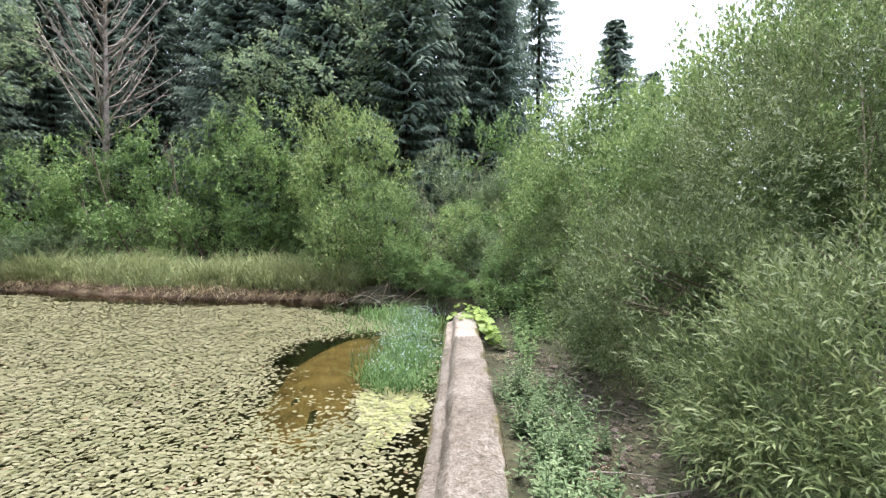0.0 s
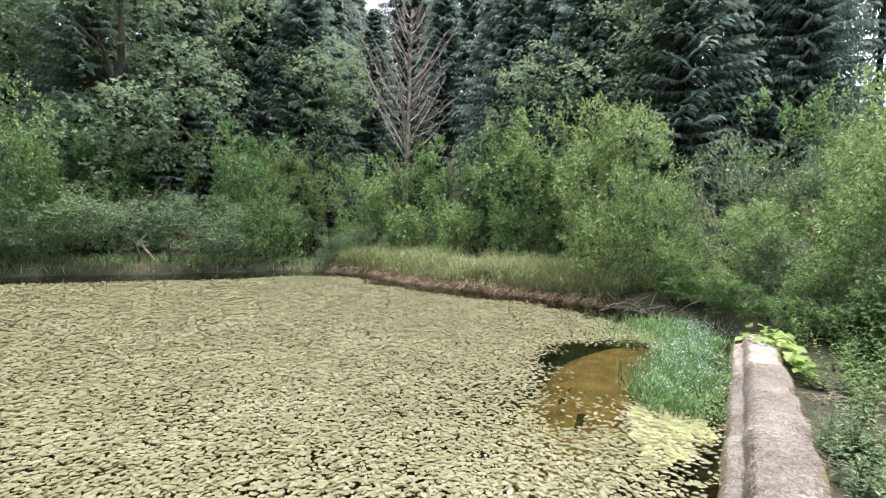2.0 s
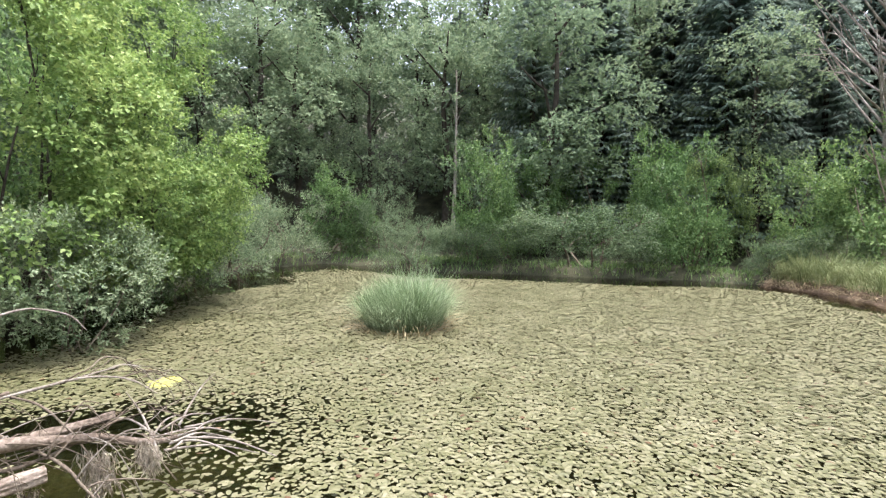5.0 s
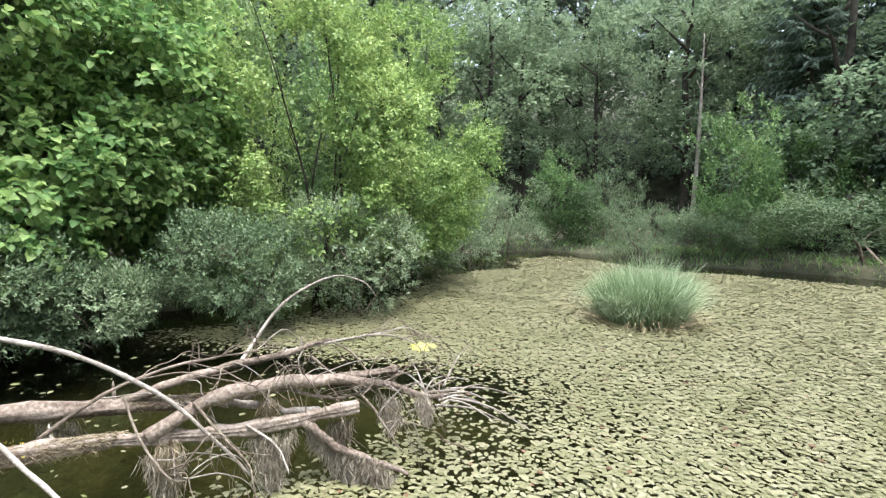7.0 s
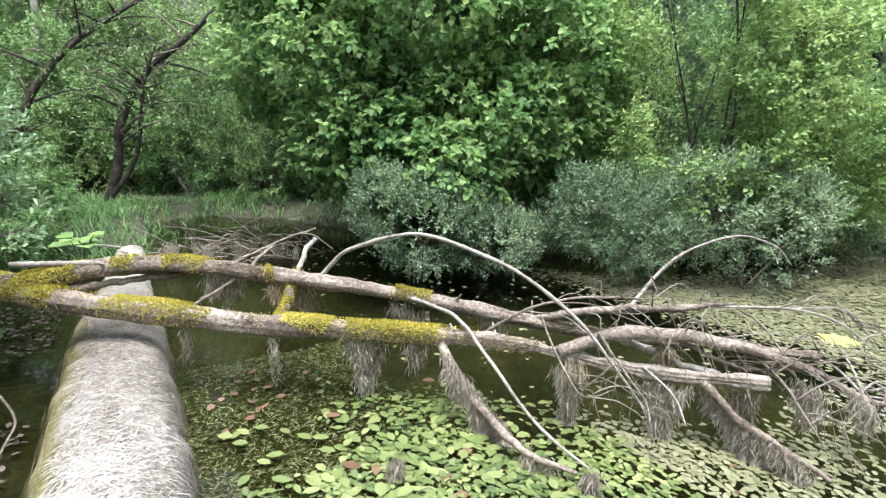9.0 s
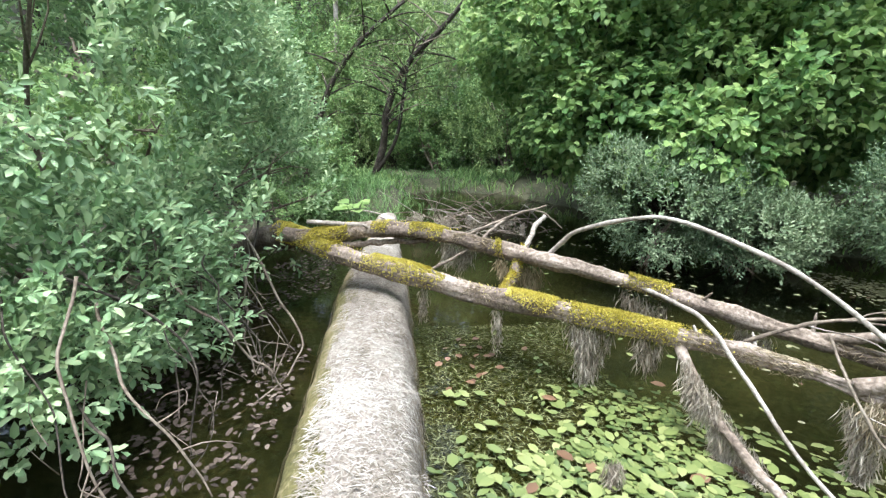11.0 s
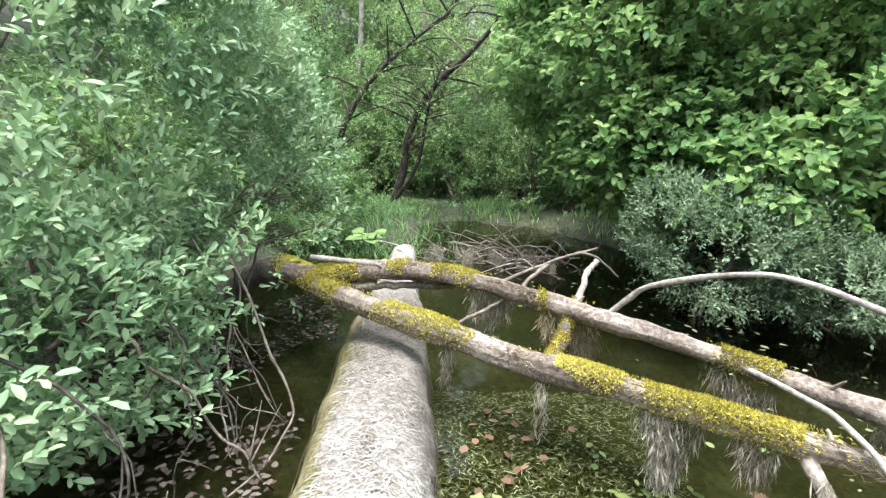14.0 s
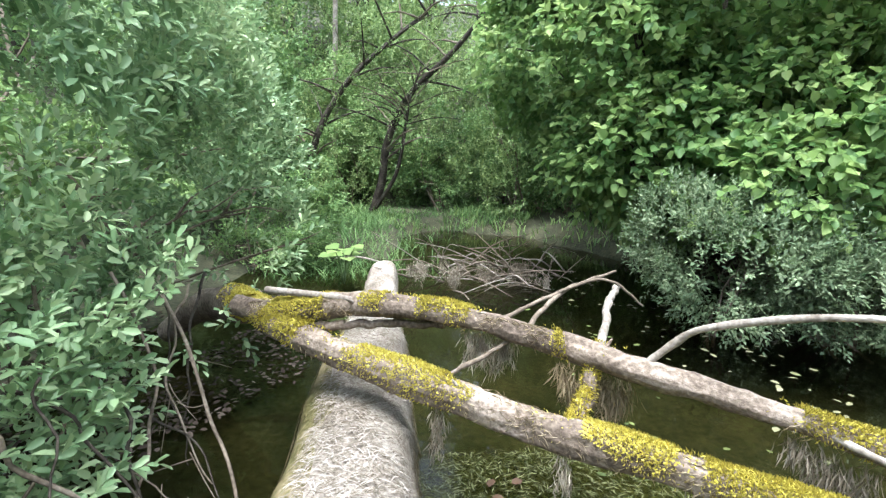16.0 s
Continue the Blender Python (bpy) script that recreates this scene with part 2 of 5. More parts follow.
def blade_arrays(p, d, length, width, bend):
    """Grass blades: three tapering pieces that bend over. Vertices and quads."""
    n = len(p)
    az = rng.uniform(0, 2 * np.pi, n)
    flat = np.stack([np.cos(az), np.sin(az), np.zeros(n)], 1)
    out = unit(d * np.array([1, 1, 0]) + flat * 0.15)
    L, W, B = (np.broadcast_to(x, n)[:, None] for x in (length, width, bend))
    side = unit(np.cross(out, np.tile([0, 0, 1.0], (n, 1))) + flat * 0.6)
    rows = []
    for s, w in ((0, 1), (0.4, 0.9), (0.75, 0.6), (1.0, 0.08)):
        c = p + unit(d) * L * s * (1 - 0.25 * B * s) + out * L * B * s ** 2 * 0.6 - np.array([0, 0, 1.0]) * L * B * s ** 3 * 0.35
        rows += [c - side * W * w / 2, c + side * W * w / 2]
    v = np.stack(rows, 1).reshape(-1, 3)
    base = np.arange(n)[:, None] * 8
    f = np.concatenate([base + np.array([[k, k + 1, k + 3, k + 2]]) for k in (0, 2, 4)])
    return v, f


def merge(*sets):
    vs, fs, k = [], [], 0
    for v, f in sets:
        vs.append(np.asarray(v, dtype=float))
        fs.append(np.asarray(f) + k)
        k += len(v)
    return np.concatenate(vs), np.concatenate(fs)


def tube_arrays(points, radii, sides=8, rough=0.0, steps=0):
    """A tapering round limb along a smoothed line. Vertices and quads."""
    p, r = np.asarray(points, float), np.asarray(radii, float)
    if steps:
        t = np.linspace(0, len(p) - 1, steps)
        i = np.clip(t.astype(int), 0, len(p) - 2)
        f = (t - i)[:, None]
        p0, p1, p2, p3 = p[np.maximum(i - 1, 0)], p[i], p[i + 1], p[np.minimum(i + 2, len(p) - 1)]
        p = 0.5 * (2 * p1 + (p2 - p0) * f + (2 * p0 - 5 * p1 + 4 * p2 - p3) * f ** 2 + (3 * p1 - p0 - 3 * p2 + p3) * f ** 3)
        r = np.interp(t, np.arange(len(r)), r)
    tan = unit(np.gradient(p, axis=0))
    ref = np.array([0, 0, 1.0]) if abs(tan[0, 2]) < 0.9 else np.array([1.0, 0, 0])
    s = unit(np.cross(tan, ref))
    q = np.cross(s, tan)
    a = np.linspace(0, 2 * np.pi, sides, endpoint=False)
    ring = r[:, None] * (1 + rough * rng.normal(0, 1, (len(p), sides)))
    v = p[:, None] + (np.cos(a)[None, :, None] * s[:, None] + np.sin(a)[None, :, None] * q[:, None]) * ring[..., None]
    n = len(p)
    i, j = np.meshgrid(np.arange(n - 1), np.arange(sides), indexing="ij")
    k = (j + 1) % sides
    f = np.stack([i * sides + j, i * sides + k, (i + 1) * sides + k, (i + 1) * sides + j], -1).reshape(-1, 4)
    # close both ends with a centre point
    v = np.concatenate([v.reshape(-1, 3), p[:1], p[-1:]])
    c = n * sides
    jj = np.arange(sides)
    kk = (jj + 1) % sides
    f = np.concatenate([f, np.stack([np.full(sides, c), kk, jj, jj], -1) * 1, np.stack([np.full(sides, c + 1), (n - 1) * sides + jj, (n - 1) * sides + kk, (n - 1) * sides + kk], -1)])
    return v, f


def wiggly(points, amount, seed, n=16):
    """A limb's line with small uneven bends."""
    p = np.asarray(points, float)
    g = np.random.default_rng(seed)
    t = np.linspace(0, len(p) - 1, n)
    i = np.clip(t.astype(int), 0, len(p) - 2)
    f = (t - i)[:, None]
    p0, p1, p2, p3 = p[np.maximum(i - 1, 0)], p[i], p[i + 1], p[np.minimum(i + 2, len(p) - 1)]
    q = 0.5 * (2 * p1 + (p2 - p0) * f + (2 * p0 - 5 * p1 + 4 * p2 - p3) * f ** 2 + (3 * p1 - p0 - 3 * p2 + p3) * f ** 3)
    q[1:-1] += g.normal(0, amount, (n - 2, 3))
    return q


def tubes_ob(name, sets, material, parent=None, label="", smooth=True):
    """Limbs joined into one mesh; triangles for the end caps."""
    v, f = merge(*sets)
    faces = [tuple(q) if q[2] != q[3] else tuple(q[:3]) for q in f.tolist()]
    return mesh_ob(name, v, faces, material, parent, label, smooth)


def lump(p, seed, freq=1.0):
    """A smooth random field at the points, about -1 to 1."""
    g = np.random.default_rng(seed)
    out = np.zeros(len(p))
    for k in range(6):
        w = g.normal(0, 1, 3) * freq * (1.0 + 0.5 * k)
        out += np.sin(p @ w + g.uniform(0, 6.28)) / (1 + 0.45 * k)
    return out / 2.2


def crown_points(lobes, n, seed, shell=0.55, gap=-0.35, freq=1.6, floor_z=0.05, layer=1.0):
    """Points in and near the surface of a lumpy crown of ellipsoid lobes, with holes. Returns points and outward directions."""
    g = np.random.default_rng(seed)
    lob = np.array(lobes, float)
    area = lob[:, 3] * lob[:, 4] + lob[:, 3] * lob[:, 5] + lob[:, 4] * lob[:, 5]
    m = int(n * 3.2)
    which = g.choice(len(lob), m, p=area / area.sum())
    u = unit(g.normal(0, 1, (m, 3)))
    r = shell + (1 - shell) * g.random(m) ** 0.6
    r *= 1 + 0.16 * lump(u * 2.4 + which[:, None], seed + 1, 1.5)
    c, s = lob[which, :3], lob[which, 3:6]
    p = c + u * r[:, None] * s
    inside = np.zeros(m, bool)
    for k in range(len(lob)):
        q = np.sum(((p - lob[k, :3]) / lob[k, 3:6]) ** 2, 1)
        inside |= (q < 0.3) & (which != k)
    keep = (~inside) & (lump(p * np.array([1, 1, layer]), seed + 2, freq) > gap) & (p[:, 2] > floor_z)
    p, o = p[keep][:n], unit(u / s)[keep][:n]
    return p, o


def shoots(p, o, k, length, leaf_len, leaf_w, seed, up=0.5, blunt=0.5, fold=0.25, droop=0.1, spread=0.9, simple=False):
    """Leafy shoots: from each point a twig of k leaves in alternation. Returns leaf arrays."""
    g = np.random.default_rng(seed)
    n = len(p)
    d = unit(o * 0.8 + np.array([0, 0, up]) + g.normal(0, 0.45, (n, 3)))
    s1 = unit(np.cross(d, g.normal(0, 1, (n, 3))))
    s2 = np.cross(d, s1)
    P, D, U = [], [], []
    for i in range(k):
        f = (i + 0.3) / k
        a = i * 2.4
        side = s1 * math.cos(a) + s2 * math.sin(a)
        P.append(p + d * (length * f) + g.normal(0, 0.004, (n, 3)))
        D.append(unit(side * spread * (1.05 - 0.65 * f) + d * 0.7))
        U.append(np.array([0, 0, 1.0]) + o * 0.5 + g.normal(0, 0.3, (n, 3)))
    P, D, U = np.concatenate(P), np.concatenate(D), np.concatenate(U)
    z = g.uniform(0.65, 1.15, len(P))
    if simple:
        return simple_leaves(P, D, U, leaf_len * z, leaf_w * z, droop)
    return leaf_arrays(P, D, U, leaf_len * z, leaf_w * z, fold, blunt, droop)


def stems_for(lobes, base, n, seed, radius=0.03, wander=0.15):
    """Stems that rise from the base into the crown, and side branches."""
    g = np.random.default_rng(seed)
    lob = np.array(lobes, float)
    main, side = [], []
    for i in range(n):
        c = lob[g.integers(len(lob))]
        end = c[:3] + unit(g.normal(0, 1, 3)) * c[3:6] * 0.6
        start = np.array(base) + np.array([*g.normal(0, 0.12, 2), 0])
        mid = (start + end) / 2 + np.array([*g.normal(0, wander, 2), wander])
        main.append(tube_arrays([start, (start + mid) / 2 + g.normal(0, wander * 0.3, 3), mid, end], [radius, radius * 0.85, radius * 0.6, radius * 0.2], 6, 0.04, 9))
        for q in range(4):
            a = mid + (end - mid) * g.random()
            e = a + (end - mid) * 0.4 + g.normal(0, 0.3, 3) * c[3:6].mean() * 0.6
            side.append(tube_arrays([a, (a + e) / 2 + g.normal(0, 0.06, 3), e], [radius * 0.35, radius * 0.22, radius * 0.08], 4, 0, 5))
    return main, side


def shrub(name, label, place, lobes, mat, n, k, shoot, leaf_len, leaf_w, seed, blunt=0.5, up=0.5, stems=6, gap=-0.35, shell=0.5, freq=1.6, radius=0.03, category="shrub", group="", bark=None, droop=0.1, spread=0.9, floor_z=0.05, simple=False, layer=1.0):
    """A shrub: stems, side branches and a crown of leafy shoots. Lobes are given round the base."""
    t = thing(name, label, category, place, group)
    p, o = crown_points(lobes, n, seed, shell, gap, freq, floor_z, layer)
    v, f = shoots(p, o, k, shoot, leaf_len, leaf_w, seed + 5, up, blunt, droop=droop, spread=spread, simple=simple)
    mesh_ob("crown", v, f, mat, t)
    main, side = stems_for(lobes, (0, 0, -0.1), stems, seed + 9, radius)
    for s in main:
        tubes_ob("stem", [s], bark or M_TWIG, t)
    for s in side:
        tubes_ob("branch", [s], bark or M_TWIG, t)
    return t

# ---- the setting: ground, water, dam wall ----
POND = np.array([(0.4, 10.5), (-1.2, 11.9), (-2.6, 13.0), (-3.9, 13.5), (-5.3, 13.5), (-7.5, 13.8), (-9.7, 14.1), (-12.5, 15.3), (-14.6, 15.0), (-16.4, 13.0),
                 (-17.0, 9.5), (-18.6, 6.0), (-19.2, 3.3), (-21.5, 1.6), (-23.0, -1.2), (-19.5, -4.2), (-12.5, -4.9), (-8.4, -5.2), (-7.0, -6.0), (-5.8, -7.2),
                 (-4.9, -7.9), (-4.5, -10.0), (-3.4, -12.8), (-1.5, -13.9), (-0.4, -12.0), (-0.1, -5.0), (0.1, 0.0), (0.3, 5.0)])


def pond_distance(p):
    """Signed distance to the shore line: below 0 in the pond."""
    best = np.full(len(p), 1e9)
    inside = np.zeros(len(p), bool)
    for a, b in zip(POND, np.roll(POND, -1, axis=0)):
        ab, ap = b - a, p - a
        h = np.clip(ap @ ab / (ab @ ab), 0, 1)
        best = np.minimum(best, np.linalg.norm(ap - h[:, None] * ab, axis=1))
        cross = (a[1] > p[:, 1]) != (b[1] > p[:, 1])
        with np.errstate(divide="ignore", invalid="ignore"):
            inside ^= cross & (p[:, 0] < (b[0] - a[0]) * (p[:, 1] - a[1]) / (b[1] - a[1]) + a[0])
    return np.where(inside, -best, best)


WALL_Y = np.array([-11, -8.3, -7, -5.8, -5, -4, -3, -1, 2.6, 3.5, 6, 8.8, 10.5])
WALL_X = np.array([-0.3, -0.2, -0.14, -0.09, -0.065, -0.06, -0.05, -0.01, 0.17, 0.24, 0.34, 0.43, 0.5])


def wall_x(y):
    return np.interp(y, WALL_Y, WALL_X)


def smooth01(x):
    x = np.clip(x, 0, 1)
    return x * x * (3 - 2 * x)


def ground_height(p):
    x, y = p[:, 0], p[:, 1]
    d = pond_distance(p)
    q = np.column_stack([x, y, np.zeros(len(p))])
    # pond bed, with a shallow by the wall
    bed = -0.16 - 0.3 * smooth01(-d / 2.0)
    shallow = np.exp(-(((x + 1.15) / 0.95) ** 2 + ((y - 6.7) / 2.3) ** 2))
    bed = np.maximum(bed, -0.42 + 0.36 * smooth01(shallow * 1.8))
    bank = 0.3 * smooth01(d / 0.7) + 0.04 * np.maximum(d, 0) + 0.05 * lump(q, 31, 1.2) * smooth01(d)
    # low wet ground east of the wall
    e = x - wall_x(y)
    low = -0.1 + 0.13 * smooth01((y + 1.8) / 2.6)
    east = low + 0.35 * smooth01((e - 1.2) / 2.5) + 0.04 * np.maximum(e - 2, 0) + 0.03 * lump(q, 33, 2.2)
    w = smooth01((y + 11.5) / 2.0) * smooth01((12 - y) / 3)
    land = np.where(e > 0, east * w + np.maximum(bank, 0.3) * (1 - w), bank)
    z = np.where((d < 0) & (e < 0.2), bed, land)
    # wooded slopes round the pond, lower where the valley opens
    az = np.degrees(np.arctan2(x - 0, y + 0))
    slope = 0.5 - 0.44 * np.exp(-(((az - 26) / 17) ** 2)) - 0.22 * np.exp(-(((az - 75) / 40) ** 2))
    far = np.maximum(np.where(e > 0, np.hypot(e, np.maximum(np.abs(y) - 10, 0)), d) - 6.5, 0)
    hill = slope * far * (1 - 0.35 * smooth01(far / 60)) + 0.6 * lump(q * 0.12, 35) * smooth01(far / 6)
    return z + np.where(far > 0, np.minimum(hill, 55 + 4 * lump(q * 0.02, 36)), 0)


def build_ground():
    n = 196
    u = np.linspace(-1, 1, n)
    s = 6.5 * np.sinh(4.6 * u)
    X, Y = np.meshgrid(s - 4, s + 1.5, indexing="ij")
    p = np.column_stack([X.ravel(), Y.ravel()])
    v = np.column_stack([p, ground_height(p)])
    i, j = np.meshgrid(np.arange(n - 1), np.arange(n - 1), indexing="ij")
    f = np.stack([i * n + j, (i + 1) * n + j, (i + 1) * n + j + 1, i * n + j + 1], -1).reshape(-1, 4)
    return tagged(mesh_ob("ground", v, f, M_SOIL, smooth=True), "dark damp soil and wooded slopes round the pond", "ground", kind="structure")


def ground_z(x, y):
    return float(ground_height(np.array([[x, y]], float))[0])


build_ground()


def build_water():
    xs, ys = np.linspace(-26, 3.0, 30), np.linspace(-16, 18, 35)
    X, Y = np.meshgrid(xs, ys, indexing="ij")
    v = np.column_stack([X.ravel(), Y.ravel(), np.zeros(X.size)])
    m = len(ys)
    i, j = np.meshgrid(np.arange(len(xs) - 1), np.arange(m - 1), indexing="ij")
    f = np.stack([i * m + j, (i + 1) * m + j, (i + 1) * m + j + 1, i * m + j + 1], -1).reshape(-1, 4)
    return tagged(mesh_ob("water", v, f, M_WATER, smooth=True), "still dark brown pond water", "water", kind="structure")


build_water()


def build_sand():
    n = 26
    verts, faces = [(-1.15, 6.6, 0)], []
    for r in range(1, 7):
        for a in range(n):
            t = 2 * math.pi * a / n
            k = r / 6 * (1 + 0.13 * math.sin(3 * t + 1) + 0.07 * math.sin(7 * t))
            verts.append((-1.15 + 1.15 * k * math.cos(t), 6.5 + 2.9 * k * math.sin(t), 0))
    p = np.array(verts)
    p[:, 2] = ground_height(p[:, :2]) + 0.012
    for a in range(n):
        faces.append((0, 1 + a, 1 + (a + 1) % n))
        for r in range(5):
            q, w = 1 + r * n + a, 1 + r * n + (a + 1) % n
            faces.append((q, q + n, w + n, w))
    return tagged(mesh_ob("sand_bed", p, faces, M_SAND, smooth=True), "orange-brown sand under shallow clear water", "sand", kind="structure")


build_sand()

PROFILE_BACK = [(0.42, -0.5), (0.38, -0.12), (0.335, 0.06), (0.29, 0.2), (0.22, 0.28), (0.11, 0.315), (-0.02, 0.325), (-0.13, 0.315), (-0.21, 0.28), (-0.265, 0.2), (-0.3, 0.08), (-0.32, -0.08), (-0.34, -0.5)]
PROFILE_FRONT = [(0.3, -0.5), (0.27, -0.1), (0.25, 0.1), (0.225, 0.24), (0.2, 0.295), (0.1, 0.315), (-0.03, 0.32), (-0.15, 0.31), (-0.185, 0.24), (-0.21, 0.16), (-0.3, 0.12), (-0.37, 0.0), (-0.4, -0.5)]


def wall_point(y, k):
    """The wall's skin at y, at the place k (0 to 1) along its profile from the land side to the pond."""
    w = smooth01((np.asarray(y, float) - 0.5) / 1.8)[..., None]
    pb, pf = np.array(PROFILE_BACK), np.array(PROFILE_FRONT)
    t = np.asarray(k) * (len(pb) - 1)
    idx = np.arange(len(pb))
    b = np.stack([np.interp(t, idx, pb[:, 0]), np.interp(t, idx, pb[:, 1])], -1)
    fr = np.stack([np.interp(t, idx, pf[:, 0]), np.interp(t, idx, pf[:, 1])], -1)
    o = b * (1 - w) + fr * w
    narrow = 1 - 0.35 * smooth01((-np.asarray(y, float) - 5) / 2.5)
    x = wall_x(y) + o[..., 0] * narrow
    z = o[..., 1] - 0.0 * np.asarray(y)
    q = np.stack([x, np.asarray(y, float), z], -1).reshape(-1, 3)
    bulge = (0.022 * lump(q, 41, 3.0) + 0.01 * lump(q, 42, 9.0)).reshape(x.shape)
    return np.stack([x + bulge * np.sign(o[..., 0]) * 0.7, np.asarray(y, float) + 0 * x, z + bulge * (o[..., 1] > 0.1)], -1)


def build_wall():
    ys, ks = np.linspace(-8.35, 9.25, 330), np.linspace(0, 1, 37)
    Y, K = np.meshgrid(ys, ks, indexing="ij")
    v = wall_point(Y, K).reshape(-1, 3)
    m = len(ks)
    i, j = np.meshgrid(np.arange(len(ys) - 1), np.arange(m - 1), indexing="ij")
    f = np.stack([i * m + j, (i + 1) * m + j, (i + 1) * m + j + 1, i * m + j + 1], -1).reshape(-1, 4).tolist()
    f += [list(range(m)), [(len(ys) - 1) * m + q for q in range(m)][::-1]]
    ob = mesh_ob("dam_wall", v, f, M_MAT, smooth=True)
    ob.data.materials.append(M_MATSIDE)
    for poly in ob.data.polygons[:-2]:
        c = poly.center
        off = c.x - float(wall_x(c.y))
        edge = 0.165 + 0.04 * math.sin(c.y * 3.1) + 0.03 * math.sin(c.y * 8.3)
        if off > edge + (0.05 if c.y > 1 else 0.0) or c.z < 0.06:
            poly.material_index = 1
    return tagged(ob, "low pond dam wall under a pale mat of dried algae", "wall", kind="structure")


build_wall()


def build_wall_fibres():
    """Dry fibres that lie on the mat and hang over its edges."""
    n = 56000
    y = np.concatenate([rng.uniform(-6.5, -1.2, n // 2), rng.uniform(1.8, 7, n // 2)])
    k = rng.uniform(0.36, 0.86, len(y))
    p = wall_point(y, k)
    nxt = wall_point(y, (k + 0.02).clip(0, 1))
    across = unit(nxt - p) * np.where(k + rng.normal(0, 0.12, len(k)) > 0.55, 1, -1)[:, None]
    d = unit(across * rng.uniform(0.2, 1, len(y))[:, None] + np.column_stack([0 * y, rng.normal(0, 0.6, len(y)), rng.uniform(-0.05, 0.1, len(y))]))
    up = np.cross(unit(nxt - p), np.tile([0, 1.0, 0], (len(y), 1)))
    up *= np.sign(up[:, 2:3] + 1e-6)
    v, f = simple_leaves(p + up * 0.009, d, up, rng.uniform(0.03, 0.1, len(y)), rng.uniform(0.003, 0.0058, len(y)), 0.12)
    tagged(mesh_ob("dry_fibre", v, f, M_FIBRE), "matted pale dry algae fibres on the dam wall", "dry algae", kind="stuff")
    m = 7000
    y = np.concatenate([rng.uniform(-6.5, -1.2, m * 2 // 3), rng.uniform(1.8, 7.5, m // 3)])
    k = np.where(rng.random(len(y)) < 0.6, rng.uniform(0.1, 0.3, len(y)), rng.uniform(0.72, 0.9, len(y)))
    p = wall_point(y, k)
    d = np.column_stack([np.where(k < 0.5, 0.25, -0.25) * np.ones(len(y)), rng.normal(0, 0.3, len(y)), -np.ones(len(y))])
    up = np.column_stack([np.where(k < 0.5, 1, -1.0), 0 * y, 0.3 + 0 * y])
    v, f = leaf_arrays(p + up * 0.012, d, up, rng.uniform(0.05, 0.12, len(y)), rng.uniform(0.003, 0.007, len(y)), 0.2, 0.4, -0.05)
    tagged(mesh_ob("damp_fibre", v, f, M_FIBRE_DARK), "brown damp fibres down the wall's sides", "dry algae", kind="stuff")


build_wall_fibres()

# ---- floating leaves ----
LOG_A = np.array([(0.81, -5.47, 0.64), (0.52, -5.15, 0.63), (0.21, -4.82, 0.59), (-0.37, -4.38, 0.53), (-0.94, -4, 0.47), (-1.32, -3.72, 0.47), (-1.62, -3.48, 0.47), (-1.91, -3.23, 0.47), (-2.18, -2.96, 0.47), (-2.41, -2.69, 0.45), (-2.63, -2.43, 0.42), (-2.83, -2.18, 0.42), (-3.13, -1.82, 0.45)])
LOG_B = np.array([(0.7, -5.23, 0.66), (0.38, -5.03, 0.68), (-0.01, -4.83, 0.79), (-0.51, -4.6, 0.81), (-1.03, -4.31, 0.75), (-1.27, -4.02, 0.74), (-1.74, -3.71, 0.67), (-2.32, -3.31, 0.55), (-2.61, -3.08, 0.49), (-2.99, -2.77, 0.44), (-3.32, -2.46, 0.44), (-3.61, -2.14, 0.44), (-3.83, -1.8, 0.46)])


def pad_cover(p):
    x, y = p[:, 0], p[:, 1]
    d = pond_distance(p)
    q = np.column_stack([x, y, 0 * x])
    c = 0.96 + 0.06 * lump(q, 51, 0.5)
    c *= smooth01((-d - 0.15 - 0.3 * smooth01((-x - 0.7) / 0.8) - (0.9 + 0.5 * lump(q, 52, 0.8)) * smooth01((y - 8) / 3) - 0.6 * (y < -3) - (1.5 + 0.6 * lump(q, 54, 0.7)) * smooth01((-12 - x) / 3)) / 0.9)
    open_sand = (((x + 1.25) / 1.0) ** 2 + ((y - 6.5) / 2.2) ** 2)
    c *= smooth01((open_sand - 0.35 - 0.55 * lump(q, 53, 1.7)) / 1.5)
    c *= 1 - 0.5 * np.exp(-(((x + 2.0) / 1.0) ** 2 + ((y - 4.6) / 1.4) ** 2)) * (0.6 + 0.8 * lump(q, 56, 2.5)).clip(0, 1.3)
    c *= 1 - 0.4 * np.exp(-(((x + 0.3) / 0.25) ** 2)) * (y > 0)
    # sparse water round and behind the fallen tree
    line = np.interp(x, LOG_A[::-1, 0], LOG_A[::-1, 1], left=-1.7)
    behind = smooth01((line + 0.25 - y) / 0.6) * (x > -5.4)
    c *= 1 - 0.99 * behind * smooth01((x + 6.0) / 1.2)
    c *= 1 - 0.8 * np.exp(-(((x + 4.0) / 1.05) ** 2 + ((y + 1.25) / 0.85) ** 2))
    c *= 1 - 0.9 * np.exp(-(((x - (-4.72)) / 0.75) ** 2 + ((y - (-1.31)) / 0.6) ** 2))
    front = smooth01((x + 3.2) / 1.2) * smooth01((0.2 - y) / 1.5)
    c *= 1 - front * (0.45 + 0.5 * lump(q, 55, 2.0)).clip(0, 0.97)
    c *= 1 - 0.8 * np.exp(-(((x + 0.55) / 0.4) ** 2 + ((y + 3.6) / 1.6) ** 2))
    c *= 1 - 0.35 * smooth01((lump(q * np.array([1.0, 2.2, 1.0]), 59, 0.9) - 0.75) / 0.5)
    left_corner = smooth01((x + 20.5) / 3)
    return c * left_corner


